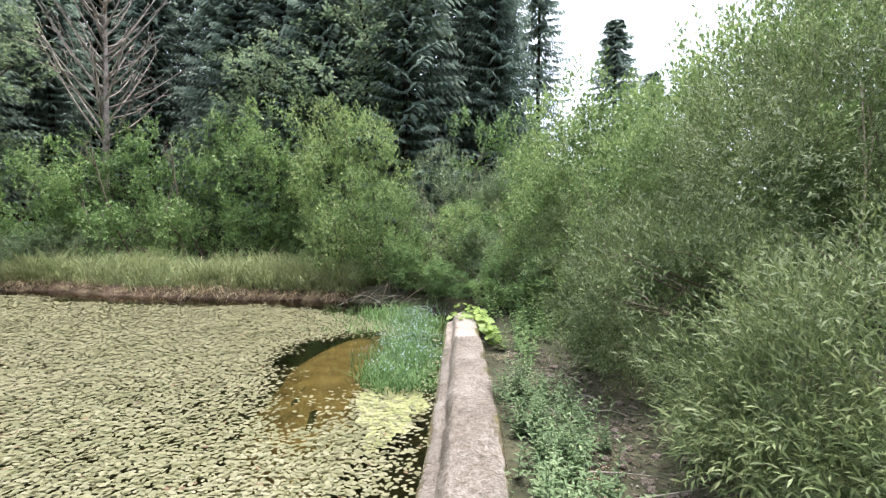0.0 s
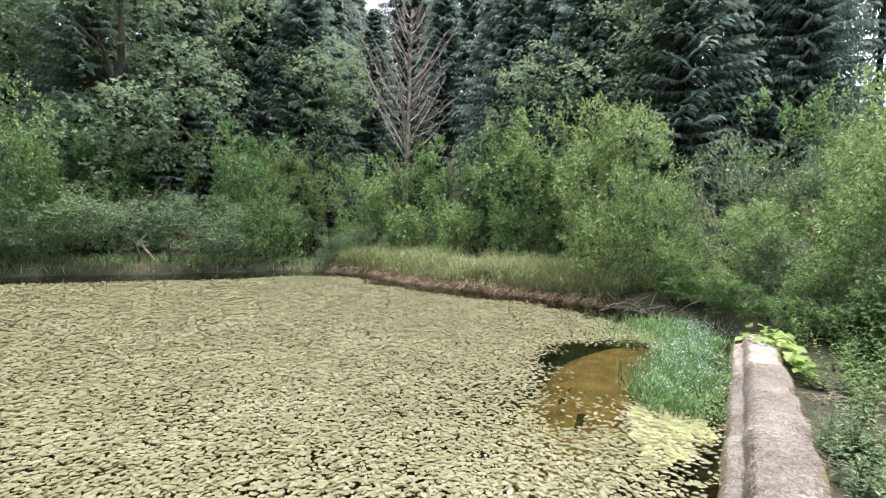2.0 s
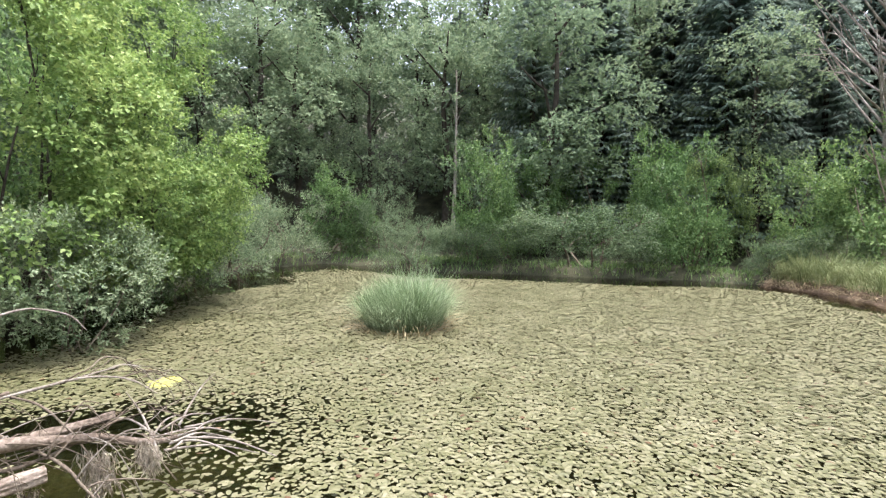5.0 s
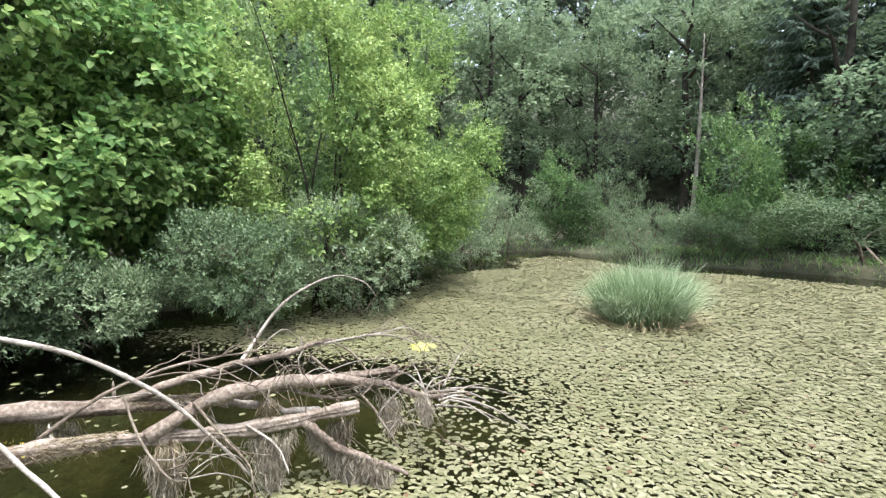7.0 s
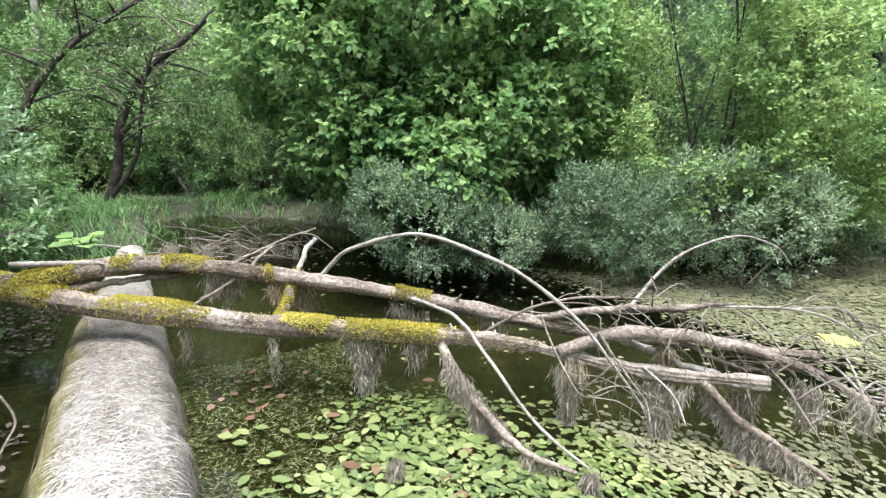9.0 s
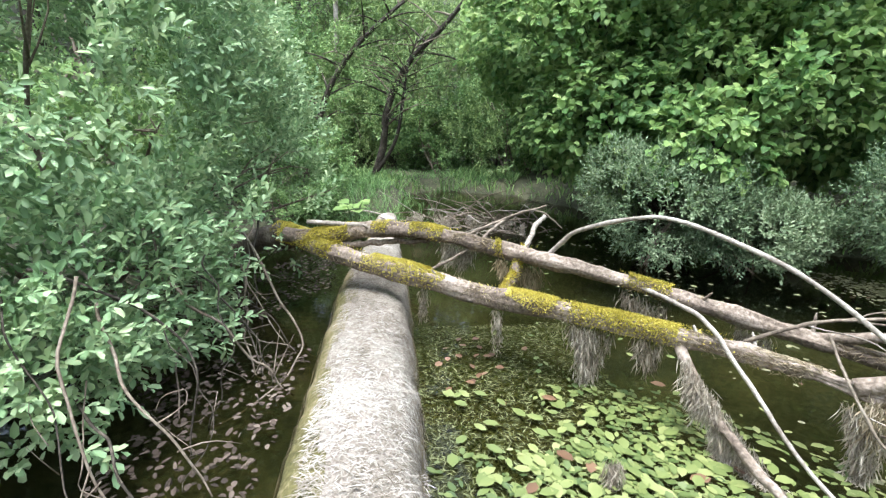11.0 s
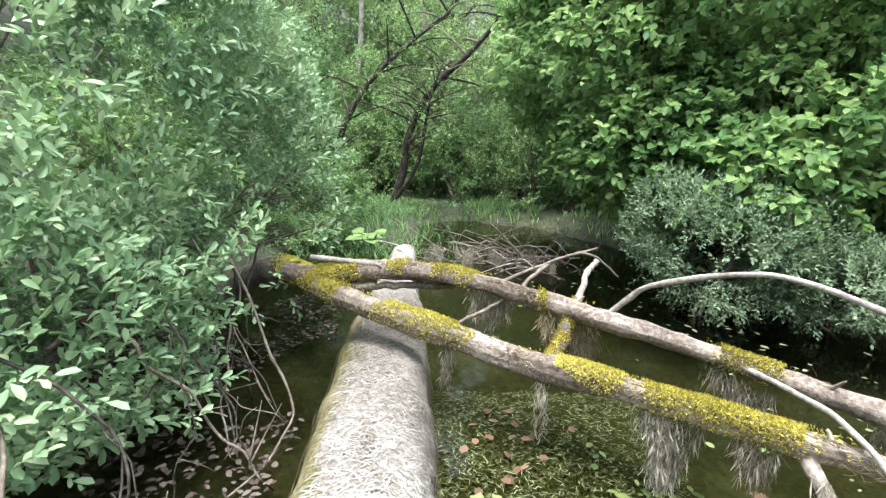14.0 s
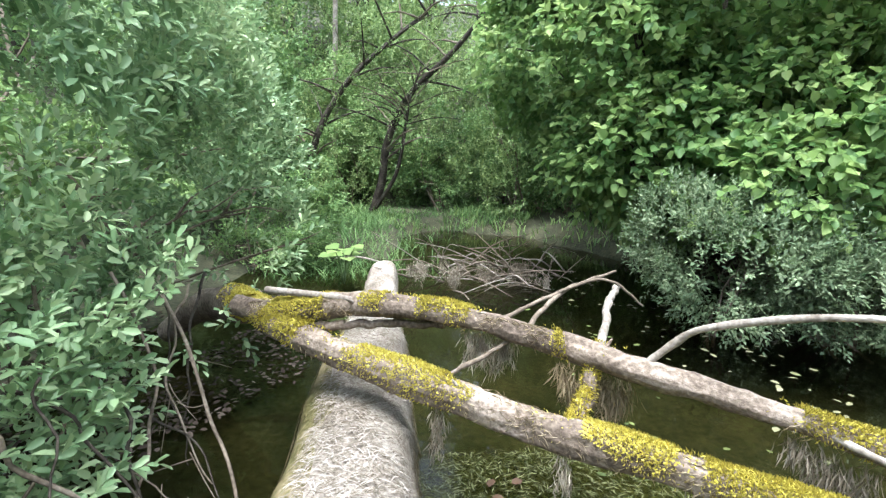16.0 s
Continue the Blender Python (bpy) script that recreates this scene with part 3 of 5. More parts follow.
def build_pads():
    m = 1100000
    p = np.column_stack([rng.uniform(-23, 0.1, m), rng.uniform(-9.5, 15.3, m)])
    dist = np.hypot(p[:, 0], p[:, 1] + 0.8)
    size = np.interp(dist, [0, 4, 10, 20], [0.056, 0.057, 0.074, 0.11])
    keep = rng.random(len(p)) < pad_cover(p) * (0.057 / size).clip(0, 1) ** 2
    p, size = p[keep], size[keep]
    n = len(p)
    size = size * rng.uniform(0.55, 1.25, n)
    a = rng.uniform(0, 2 * np.pi, n)
    d = np.column_stack([np.cos(a), np.sin(a), rng.normal(0.03, 0.08, n)])
    up = np.column_stack([rng.normal(0, 0.1, (n, 2)), np.ones(n)])
    P = np.column_stack([p, rng.uniform(0.004, 0.024, n)])
    near = (p[:, 0] > -2.5) & (p[:, 1] < -1.4)
    old = (rng.random(n) < 0.01 + 0.1 * (lump(np.column_stack([p, 0 * p[:, :1]]), 57, 2.2) > 0.85)) & ~near
    far = (np.hypot(p[:, 0], p[:, 1] + 0.8) > 7.0) & ~old
    for mask, name, mat, label in ((~near & ~old & ~far, "floating_leaves", M_PAD, "dense carpet of yellow-green pondweed leaves on the water"), (far, "far_floating_leaves", M_PAD, "unbroken carpet of yellow-green pondweed across the pond"), (near, "near_floating_leaves", M_PADNEAR, "loose green pondweed leaves on dark water"), (old, "withered_leaves", M_PADOLD, "withered red-brown floating leaves among the carpet")):
        k = np.where(mask)[0]
        w = size[k] * rng.uniform(0.46, 0.66, len(k))
        if name.startswith("far"):
            v, f = simple_leaves(P[k], d[k], up[k], size[k] * 1.05, w * 1.25)
        else:
            v, f = leaf_arrays(P[k], d[k], up[k], size[k], w, 0.05, 0.55, 0.0)
        v[:, 2] = np.maximum(v[:, 2], 0.003)
        tagged(mesh_ob(name, v, f, mat), label, "pondweed", kind="stuff")


build_pads()


def build_pondweed():
    """The pondweed plant nearest the wall, leaf by leaf."""
    t = thing("pondweed", "green oval pondweed leaves floating beside the wall", "pondweed", (-1.3, -2.6, 0))
    for k in range(6):
        w = 0.5 + 0.03 * k
        v, f = leaf_arrays(np.zeros((1, 3)), np.array([[1.0, 0, 0.02]]), np.array([[0.03 * (k - 3), 0.05, 1.0]]), 0.1, 0.1 * w, 0.06, 0.5, 0.0)
        proto = mesh_ob("leaf", v, f, M_PADOLD if k == 5 else M_PADNEAR, t)
        for q in range(46 if k < 5 else 14):
            o = proto if q == 0 else proto.copy()
            if q:
                scene.collection.objects.link(o)
            g = rng.normal(0, 1, 2)
            o.location = (float(np.clip(g[0] * 0.5, -1.1, 0.8)), float(np.clip(g[1] * 0.45, -0.9, 1.0)), float(rng.uniform(0.012, 0.03)))
            o.rotation_euler = (0, 0, float(rng.uniform(0, 6.28)))
            s = float(rng.uniform(0.75, 1.15))
            o.scale = (s, s, 1)


build_pondweed()


def build_scum():
    n = 2600
    r, a = np.sqrt(rng.random(n)), rng.uniform(0, 6.28, n)
    k = 1 + 0.2 * np.sin(3 * a) + 0.12 * np.sin(7 * a + 1)
    p = np.column_stack([-0.53 + 0.33 * r * k * np.cos(a), 4.75 + 0.75 * r * k * np.sin(a), rng.uniform(0.006, 0.02, n)])
    d = np.column_stack([np.cos(a * 9), np.sin(a * 9), 0 * a])
    v, f = leaf_arrays(p, d, np.column_stack([rng.normal(0, 0.1, (n, 2)), np.ones(n)]), rng.uniform(0.03, 0.07, n), rng.uniform(0.025, 0.05, n), 0.03, 0.5)
    tagged(mesh_ob("algae_scum", v, f, M_ALGAE), "pale yellow-green algae scum against the dam wall", "algae", kind="stuff")
    n = 70000
    p = np.column_stack([rng.uniform(-2.0, -0.3, n), rng.uniform(-4.6, -1.4, n), rng.uniform(-0.04, 0.006, n)])
    p = p[lump(p, 58, 2.6) + 0.7 * (1 - np.abs(p[:, 0] + 0.95)) > rng.uniform(-0.2, 0.5, len(p))]
    p = p[p[:, 0] < -0.36]
    a = rng.uniform(0, 6.28, len(p))
    v, f = simple_leaves(p, np.column_stack([np.cos(a), np.sin(a), 0 * a]), np.tile([0, 0, 1.0], (len(p), 1)), rng.uniform(0.02, 0.06, len(p)), rng.uniform(0.003, 0.008, len(p)))
    tagged(mesh_ob("submerged_weed", v, f, M_WEED), "olive thread weed just under the surface", "water weed", kind="stuff")
    n = 20
    c = rng.normal(0, 1, (n, 2)) * np.array([0.16, 0.2]) + np.array([-0.78, -3.95])
    a = rng.uniform(0, 6.28, n)
    v, f = leaf_arrays(np.column_stack([c, np.full(n, 0.008)]), np.column_stack([np.cos(a), np.sin(a), 0.03 + 0 * a]), np.column_stack([rng.normal(0, 0.2, (n, 2)), np.ones(n)]), 0.065, 0.045, 0.1, 0.5)
    tagged(mesh_ob("fallen_leaves", v, f, M_PADOLD), "brown fallen leaves drifting beside the wall", "leaves", kind="stuff")


build_scum()


def build_yellow_patch():
    n = 160
    r, a = np.sqrt(rng.random(n)), rng.uniform(0, 6.28, n)
    p = np.column_stack([-5.91 + 0.15 * r * np.cos(a), -2.21 + 0.12 * r * np.sin(a), rng.uniform(0.02, 0.03, n)])
    v, f = leaf_arrays(p, np.column_stack([np.cos(a * 9), np.sin(a * 9), 0 * a]), np.column_stack([rng.normal(0, 0.08, (n, 2)), np.ones(n)]), rng.uniform(0.04, 0.09, n), rng.uniform(0.03, 0.06, n), 0.03, 0.5)
    tagged(mesh_ob("yellow_algae", v, f, M_YELLOW), "small bright yellow patch of floating algae", "algae", kind="stuff")


build_yellow_patch()

# ---- the fallen tree with its two trunks ----
def along(line, s):
    i = np.clip(s * (len(line) - 1), 0, len(line) - 1.001)
    k = np.floor(i).astype(int)
    f = (i - k)[..., None]
    return line[k] * (1 - f) + line[k + 1] * f


def curtain(p0, p1, n, drop, seed, pinch=0.5, width=0.005):
    """Dried algae that hangs from the line p0 p1 down to the water: a tangle of short fibres in a ragged tapering sheet."""
    g = np.random.default_rng(seed)
    n = int(n * 2.6)
    p0, p1 = np.array(p0, float), np.array(p1, float)
    s = g.random(n)
    top = p0 + (p1 - p0) * s[:, None]
    depth = drop * (0.35 + 0.65 * np.abs(np.sin(s * (5 + seed % 4) + seed))) * (1 - 0.5 * np.abs(s - 0.55))
    u = g.random(n) ** 0.85
    foot = p0 + (p1 - p0) * (0.55 + (s - 0.55) * (1 - pinch))[:, None]
    p = top + (foot - top) * u[:, None]
    p[:, 2] = top[:, 2] - depth * u
    p += g.normal(0, 1, (n, 3)) * np.array([0.016, 0.016, 0.008])
    p[:, 2] = np.maximum(p[:, 2], 0.02)
    d = np.column_stack([g.normal(0, 0.34, (n, 2)), -np.ones(n)])
    up = np.column_stack([g.normal(0, 1, (n, 2)), np.zeros(n)])
    v, f = simple_leaves(p, d, up, g.uniform(0.03, 0.1, n), g.uniform(0.6, 1.7, n) * width, 0.1)
    v[:, 2] = np.maximum(v[:, 2], 0.005)
    return v, f


def moss_on(line, radius, s0, s1, n, seed, size=0.02, slim=0.6, lay=0.0):
    """Tufts on the upper side of a trunk."""
    g = np.random.default_rng(seed)
    s = np.clip(np.where(g.random(n) < 0.85, g.uniform(s0, s1, n), g.normal((s0 + s1) / 2, (s1 - s0) * 0.42, n)), 0.0, 1.0)
    p = along(line, s)
    t = unit(along(line, np.minimum(s + 0.02, 1)) - along(line, np.maximum(s - 0.02, 0)))
    side = unit(np.cross(t, np.tile([0, 0, 1.0], (n, 1))))
    nup = np.cross(side, t)
    a = g.normal(0, 0.85, n).clip(-2.0, 2.0)
    o = side * np.sin(a)[:, None] + nup * np.cos(a)[:, None]
    r = radius(s) * (1 + 0.12 * lump(p, seed, 9))
    q = p + o * r[:, None]
    d = unit(o * (1 - lay) + t * lay * g.choice([-1, 1], n)[:, None] + g.normal(0, 0.6 - 0.35 * lay, (n, 3)) - np.array([0, 0, 0.2 + 0.6 * lay]))
    return simple_leaves(q, d, t, g.uniform(0.6, 1.4, n) * size, g.uniform(0.7, 1.3, n) * size * slim, 0.1)


def bumpy_log(line, r0, r1, seed, steps=150, sides=32):
    r = np.linspace(r0, r1, len(line))
    v, f = tube_arrays(line, r, sides, 0.0, steps)
    ridge = np.tile(np.random.default_rng(seed + 3).normal(0, 0.004, sides), steps)
    ridge = np.concatenate([ridge, [0, 0]])
    k = 0.016 * lump(v, seed, 5.0) + 0.006 * lump(v, seed + 2, 16.0) + 0.004 * lump(v * np.array([1, 1, 3]), seed + 1, 38) + ridge
    c = np.repeat(np.array([v[i * sides:(i + 1) * sides].mean(0) for i in range(steps)]), sides, 0)
    v[:steps * sides] += unit(v[:steps * sides] - c) * k[:steps * sides, None]
    return v, f


def build_fallen_tree():
    t = thing("fallen_tree", "fallen twin-trunked dead tree with moss, lying across the wall", "fallen tree", (0, 0, 0))
    rA, rB = lambda s: 0.085 - 0.05 * s, lambda s: 0.075 - 0.05 * s
    tubes_ob("trunk", [bumpy_log(LOG_A, 0.082, 0.03, 61)], M_BARK, t)
    tubes_ob("trunk", [bumpy_log(LOG_B, 0.075, 0.025, 63)], M_BARK, t)
    # the root end
    root = [bumpy_log(np.array([(0.7, -5.4, 0.62), (0.95, -5.7, 0.55), (1.25, -6.0, 0.4), (1.6, -6.3, 0.12)]), 0.13, 0.09, 65, 20)]
    tubes_ob("root_end", root, M_BARK, t, "mossy root end of the twin trunk")
    mossy = ((LOG_A, rA, 0.43, 0.565, 71), (LOG_A, rA, 0.35, 0.41, 72), (LOG_A, rA, 0.2, 0.29, 73), (LOG_A, rA, 0.02, 0.16, 74), (LOG_B, rB, 0.0, 0.2, 76), (LOG_B, rB, 0.23, 0.27, 77), (LOG_B, rB, 0.33, 0.37, 78), (LOG_B, rB, 0.5, 0.53, 79))
    for line, rad, s0, s1, sd in mossy:
        v, f = moss_on(line, lambda s: rad(s) + 0.014, s0, s1, int((s1 - s0) * 52000), sd, 0.017, 0.5)
        if sd != 71:
            keep = lump(v.reshape(-1, 4, 3)[:, 0], sd, 5.0) > -0.2
            v = v.reshape(-1, 4, 3)[keep].reshape(-1, 3)
            f = np.arange(len(v)).reshape(-1, 4)
        mesh_ob("moss", v, f, M_MOSS, t, "yellow-green cushion of moss")
    # limbs: line, radii, bark
    limbs = [
        ([(-2.38, -2.71, 0.46), (-2.54, -2.54, 0.58), (-2.67, -2.41, 0.63), (-2.82, -2.24, 0.65), (-3.1, -2.01, 0.61), (-3.32, -1.79, 0.55), (-3.65, -1.54, 0.35), (-3.95, -1.34, 0.26)], [0.045, 0.043, 0.042, 0.04, 0.034, 0.028, 0.022, 0.014], M_BARK),
        ([(-2.54, -3.18, 0.49), (-2.74, -2.94, 0.6), (-2.99, -2.71, 0.65), (-3.26, -2.46, 0.69), (-3.55, -2.23, 0.74)], [0.03, 0.028, 0.026, 0.022, 0.012], M_BARK),
        ([(-1.29, -4.01, 0.77), (-1.38, -3.96, 0.89), (-1.46, -3.86, 0.99), (-1.68, -3.6, 1.11), (-1.83, -3.41, 1.13), (-2.07, -3.05, 1.02), (-2.2, -2.77, 0.9), (-2.33, -2.52, 0.71), (-2.41, -2.36, 0.53), (-2.5, -2.14, 0.26)], [0.017, 0.016, 0.015, 0.014, 0.0135, 0.013, 0.012, 0.011, 0.009, 0.006], M_GREY),
        ([(-1.19, -4.21, 0.76), (-1.37, -4.51, 0.89), (-1.53, -4.73, 0.93)], [0.02, 0.02, 0.014], M_GREY),
        ([(-0.89, -4.4, 0.79), (-1.16, -4.63, 0.92), (-1.54, -4.79, 1)], [0.014, 0.012, 0.006], M_TWIG),
        ([(-0.76, -4.48, 0.8), (-1.07, -4.6, 0.9), (-1.39, -4.63, 0.99), (-1.63, -4.62, 0.84)], [0.012, 0.011, 0.008, 0.005], M_TWIG),
        ([(-1.16, -4.2, 0.75), (-1.09, -4.09, 0.61), (-1.01, -4.02, 0.52), (-0.95, -3.99, 0.47)], [0.03, 0.028, 0.026, 0.024], M_BARK),
        ([(-1.84, -3.28, 0.45), (-1.84, -2.94, 0.23), (-1.86, -2.61, 0.11), (-1.88, -2.41, 0.08), (-1.99, -2.2, 0.07)], [0.03, 0.027, 0.024, 0.02, 0.01], M_BARK),
        ([(-1.79, -3.64, 0.66), (-1.95, -3.26, 0.6), (-1.95, -2.91, 0.45), (-1.93, -2.47, 0.25), (-2, -2.14, 0.13)], [0.013, 0.013, 0.012, 0.01, 0.006], M_GREY),
        ([(-3.18, -2.76, 0.6), (-3.48, -2.89, 0.63), (-3.75, -2.76, 0.95), (-4.06, -2.51, 1.13), (-4.24, -2.3, 1.08), (-4.31, -2.19, 0.94)], [0.014, 0.013, 0.011, 0.009, 0.006, 0.003], M_GREY),
        ([(-2.9, -2.08, 0.41), (-2.96, -1.9, 0.25), (-3.04, -1.7, 0.15), (-3.14, -1.47, 0.04)], [0.028, 0.026, 0.022, 0.012], M_BARK),
        ([(-2.12, -3.12, 0.51), (-2.39, -2.97, 0.68), (-2.7, -2.8, 0.75), (-3.08, -2.52, 0.76)], [0.012, 0.01, 0.009, 0.005], M_TWIG),
        ([(-2.49, -2.99, 0.6), (-2.29, -2.65, 0.48), (-2.29, -2.44, 0.31), (-2.41, -2.32, 0.37)], [0.008, 0.007, 0.006, 0.003], M_TWIG),
        ([(-2.52, -2.54, 0.62), (-2.5, -2.3, 0.44), (-2.49, -2.16, 0.33), (-2.43, -2.07, 0.19)], [0.008, 0.0075, 0.006, 0.003], M_TWIG),
        ([(-2.68, -2.32, 0.45), (-2.66, -2.11, 0.37), (-2.6, -1.99, 0.27)], [0.008, 0.006, 0.003], M_GREY),
        ([(-3.26, -2.23, 0.69), (-3.21, -2, 0.58), (-3.18, -1.78, 0.47), (-3.11, -1.6, 0.32), (-3.09, -1.5, 0.21)], [0.01, 0.009, 0.008, 0.006, 0.003], M_TWIG),
        ([(-3.51, -2.2, 0.73), (-3.5, -2.03, 0.66), (-3.45, -1.84, 0.49), (-3.42, -1.73, 0.33)], [0.008, 0.007, 0.006, 0.003], M_TWIG),
        ([(-3.31, -2.48, 0.69), (-3.57, -2.18, 0.73), (-3.72, -1.94, 0.76), (-3.81, -1.73, 0.72), (-3.87, -1.56, 0.59)], [0.011, 0.01, 0.008, 0.006, 0.003], M_GREY),
        ([(-2.67, -2.48, 0.57), (-2.82, -2.32, 0.51), (-2.96, -2.13, 0.44), (-3.08, -2, 0.42)], [0.024, 0.022, 0.02, 0.016], M_GREY),
        ([(-2.87, -2.27, 0.62), (-3.05, -2.04, 0.51), (-3.2, -1.9, 0.48), (-3.52, -1.64, 0.56)], [0.012, 0.011, 0.01, 0.006], M_TWIG),
        ([(-0.37, -4.35, 0.52), (-0.64, -4.4, 0.63), (-0.9, -4.42, 0.78)], [0.012, 0.012, 0.01], M_TWIG),
        ([(0.22, -4.88, 0.64), (-0.1, -4.78, 0.69), (-0.51, -4.61, 0.74)], [0.026, 0.024, 0.02], M_BARK),
    ]
    g0 = np.random.default_rng(87)
    for k, (line, r, bark) in enumerate(limbs):
        bent = wiggly(line, 0.35 * min(r), 640 + k, 18)
        tubes_ob("branch", [tube_arrays(bent, np.interp(np.linspace(0, 1, 18), np.linspace(0, 1, len(r)), r) * np.random.default_rng(k).uniform(0.86, 1.14, 18), 9, 0.05, 54)], bark, t)
    for k in range(16):
        line, rad = (LOG_A, rA) if k % 2 else (LOG_B, rB)
        s0 = g0.uniform(0.15, 0.85)
        a = along(line, np.array([s0]))[0]
        d = unit(np.array([g0.normal(0, 0.6), g0.normal(0, 0.6), g0.uniform(-0.2, 1.0)]))
        r = float(rad(s0))
        e = a + d * (r + g0.uniform(0.04, 0.13))
        tubes_ob("stub", [tube_arrays([a + d * r * 0.5, (a + e) / 2 + d * r * 0.3, e], [0.014, 0.01, 0.004], 6, 0.08, 6)], M_GREY if k % 3 else M_BARK, t)
    post = np.array([(-1.16, -4.2, 0.75), (-1.09, -4.09, 0.61), (-1.01, -4.02, 0.52), (-0.95, -3.99, 0.47)])
    v, f = moss_on(post, lambda s: 0.03 + 0 * s, 0.0, 1.0, 1100, 88, 0.02, 0.4)
    mesh_ob("moss", v, f, M_MOSS, t, "yellow-green cushion of moss")
    # thin twigs along the crown's limbs, drooping to the water, and the spikes at its tip
    g = np.random.default_rng(83)
    for i in range(64):
        k = (0, 1, 11, 15, 17, 19, 12, 0)[i % 8]
        a = along(np.array(limbs[k][0], float), np.array([g.uniform(0.25, 1.0)]))[0]
        out = unit(np.array([g.normal(-0.35, 0.5), g.normal(0.45, 0.5), g.normal(0.1, 0.25)]))
        L = g.uniform(0.2, 0.75)
        mid = a + out * L * 0.5 + np.array([0, 0, g.uniform(-0.02, 0.07)])
        end = a + out * L
        end[2] = max(end[2] - g.uniform(0.05, 0.4), -0.03)
        r = g.uniform(0.003, 0.0065)
        stalk = tubes_ob("twig", [tube_arrays(wiggly([a, mid, end], 0.01, 700 + i, 8), np.linspace(r, r * 0.35, 8), 5, 0.02, 14)], M_GREY if i % 3 == 0 else M_TWIG, t)
        for q in range(2):
            b = mid + (end - mid) * g.uniform(0, 0.6)
            e2 = b + (end - mid) * 0.5 + g.normal(0, 0.09, 3)
            tubes_ob("twig", [tube_arrays([b, (b + e2) / 2 + g.normal(0, 0.02, 3), e2], [r * 0.6, r * 0.45, r * 0.25], 4, 0.02, 6)], M_TWIG, stalk)
    for i in range(14):
        a = np.array(limbs[0][0][-1]) + np.array([g.uniform(0, 0.35), g.uniform(-0.25, 0.05), g.uniform(0.0, 0.08)])
        d = unit(np.array([g.normal(-0.6, 0.45), g.normal(0.45, 0.5), g.normal(0.12, 0.22)]))
        L = g.uniform(0.3, 0.75)
        e = a + d * L
        e[2] = max(e[2] - 0.12, 0.0)
        tubes_ob("twig", [tube_arrays([a, (a + e) / 2 + np.array([0, 0, 0.05]), e], [0.01, 0.007, 0.003], 5, 0.03, 10)], M_GREY, t)
    # dried algae hanging from trunks and limbs
    hangs = [((-1.3, -3.68, 0.45), (-1.6, -3.52, 0.41), 420, 0.42, 0.8),
             ((-1.37, -3.61, 0.43), (-1.49, -3.55, 0.41), 320, 0.46, 0.6),
             ((-1.64, -3.4, 0.45), (-1.78, -3.3, 0.44), 160, 0.24, 0.7),
             ((-0.92, -3.95, 0.44), (-0.97, -3.93, 0.42), 70, 0.36, 0.6),
             ((-0.44, -4.27, 0.48), (-0.47, -4.26, 0.46), 70, 0.28, 0.5),
             ((-1.76, -3.11, 0.47), (-1.99, -2.54, -0.05), 1300, 0.3, 0.15),
             ((-1.77, -3.03, 0.41), (-1.94, -2.66, 0.09), 600, 0.24, 0.15),
             ((-2.34, -2.72, 0.4), (-2.46, -2.55, 0.39), 420, 0.5, 0.75),
             ((-2.37, -2.65, 0.45), (-2.43, -2.57, 0.45), 200, 0.26, 0.3),
             ((-2.7, -2.35, 0.38), (-2.84, -2.08, 0.4), 600, 0.42, 0.7),
             ((-2.96, -2.09, 0.35), (-3.03, -1.53, 0.12), 1300, 0.26, 0.12),
             ((-3.02, -1.98, 0.38), (-3.09, -1.83, 0.41), 260, 0.32, 0.7),
             ((-3.35, -1.79, 0.47), (-3.38, -1.6, 0.44), 260, 0.3, 0.6),
             ((-2.77, -2.31, 0.59), (-2.83, -2.21, 0.59), 160, 0.2, 0.6),
             ((-0.97, -4.21, 0.72), (-1.3, -4.1, 0.66), 420, 0.22, 0.2),
             ((-0.61, -4.52, 0.75), (-0.87, -4.47, 0.72), 260, 0.2, 0.2),
             ((-1.7, -3.71, 0.63), (-1.94, -3.55, 0.56), 220, 0.2, 0.3),
             ((-2.3, -3.41, 0.5), (-2.45, -3.26, 0.45), 200, 0.2, 0.3),
             ((-1.83, -2.45, 0.1), (-1.94, -2.32, 0.1), 420, 0.3, 0.6),
             ((-1.99, -2.15, 0.13), (-2.03, -2.1, 0.13), 160, 0.16, 0.4),
             ((-1.19, -2.74, 0.13), (-1.24, -2.71, 0.13), 160, 0.2, 0.7),
             ((-3.5, -1.54, 0.44), (-3.51, -1.41, 0.39), 200, 0.2, 0.5)]
    for k, (a, b, n, drop, pinch) in enumerate(hangs):
        v, f = curtain(a, b, n, drop, 90 + k, pinch)
        mesh_ob("hanging_algae", v, f, M_HANG if k not in (8, 13, 14) else M_FIBRE_DARK, t, "grey curtain of dried algae")
    # dry shreds that hug the trunks
    for line, rad, n, sd in ((LOG_A, rA, 8000, 121), (LOG_B, rB, 9000, 122)):
        v, f = moss_on(line, rad, 0.03, 0.75, n, sd, 0.05, 0.12, 0.85)
        keep = lump(v.reshape(-1, 4, 3)[:, 0], sd, 4.0) > 0.0
        vv = v.reshape(-1, 4, 3)[keep].reshape(-1, 3)
        mesh_ob("shredded_bark", vv, np.arange(len(vv)).reshape(-1, 4), M_FIBRE_DARK, t)
    pole = thing("grey_pole", "straight grey weathered pole lying on the trunk", "pole", (0, 0, 0))
    tubes_ob("pole", [tube_arrays([(0.49, -5.04, 0.82), (-0.02, -4.81, 0.83), (-0.52, -4.57, 0.85)], [0.02, 0.022, 0.02], 8, 0.02, 12)], M_GREY, pole)


build_fallen_tree()


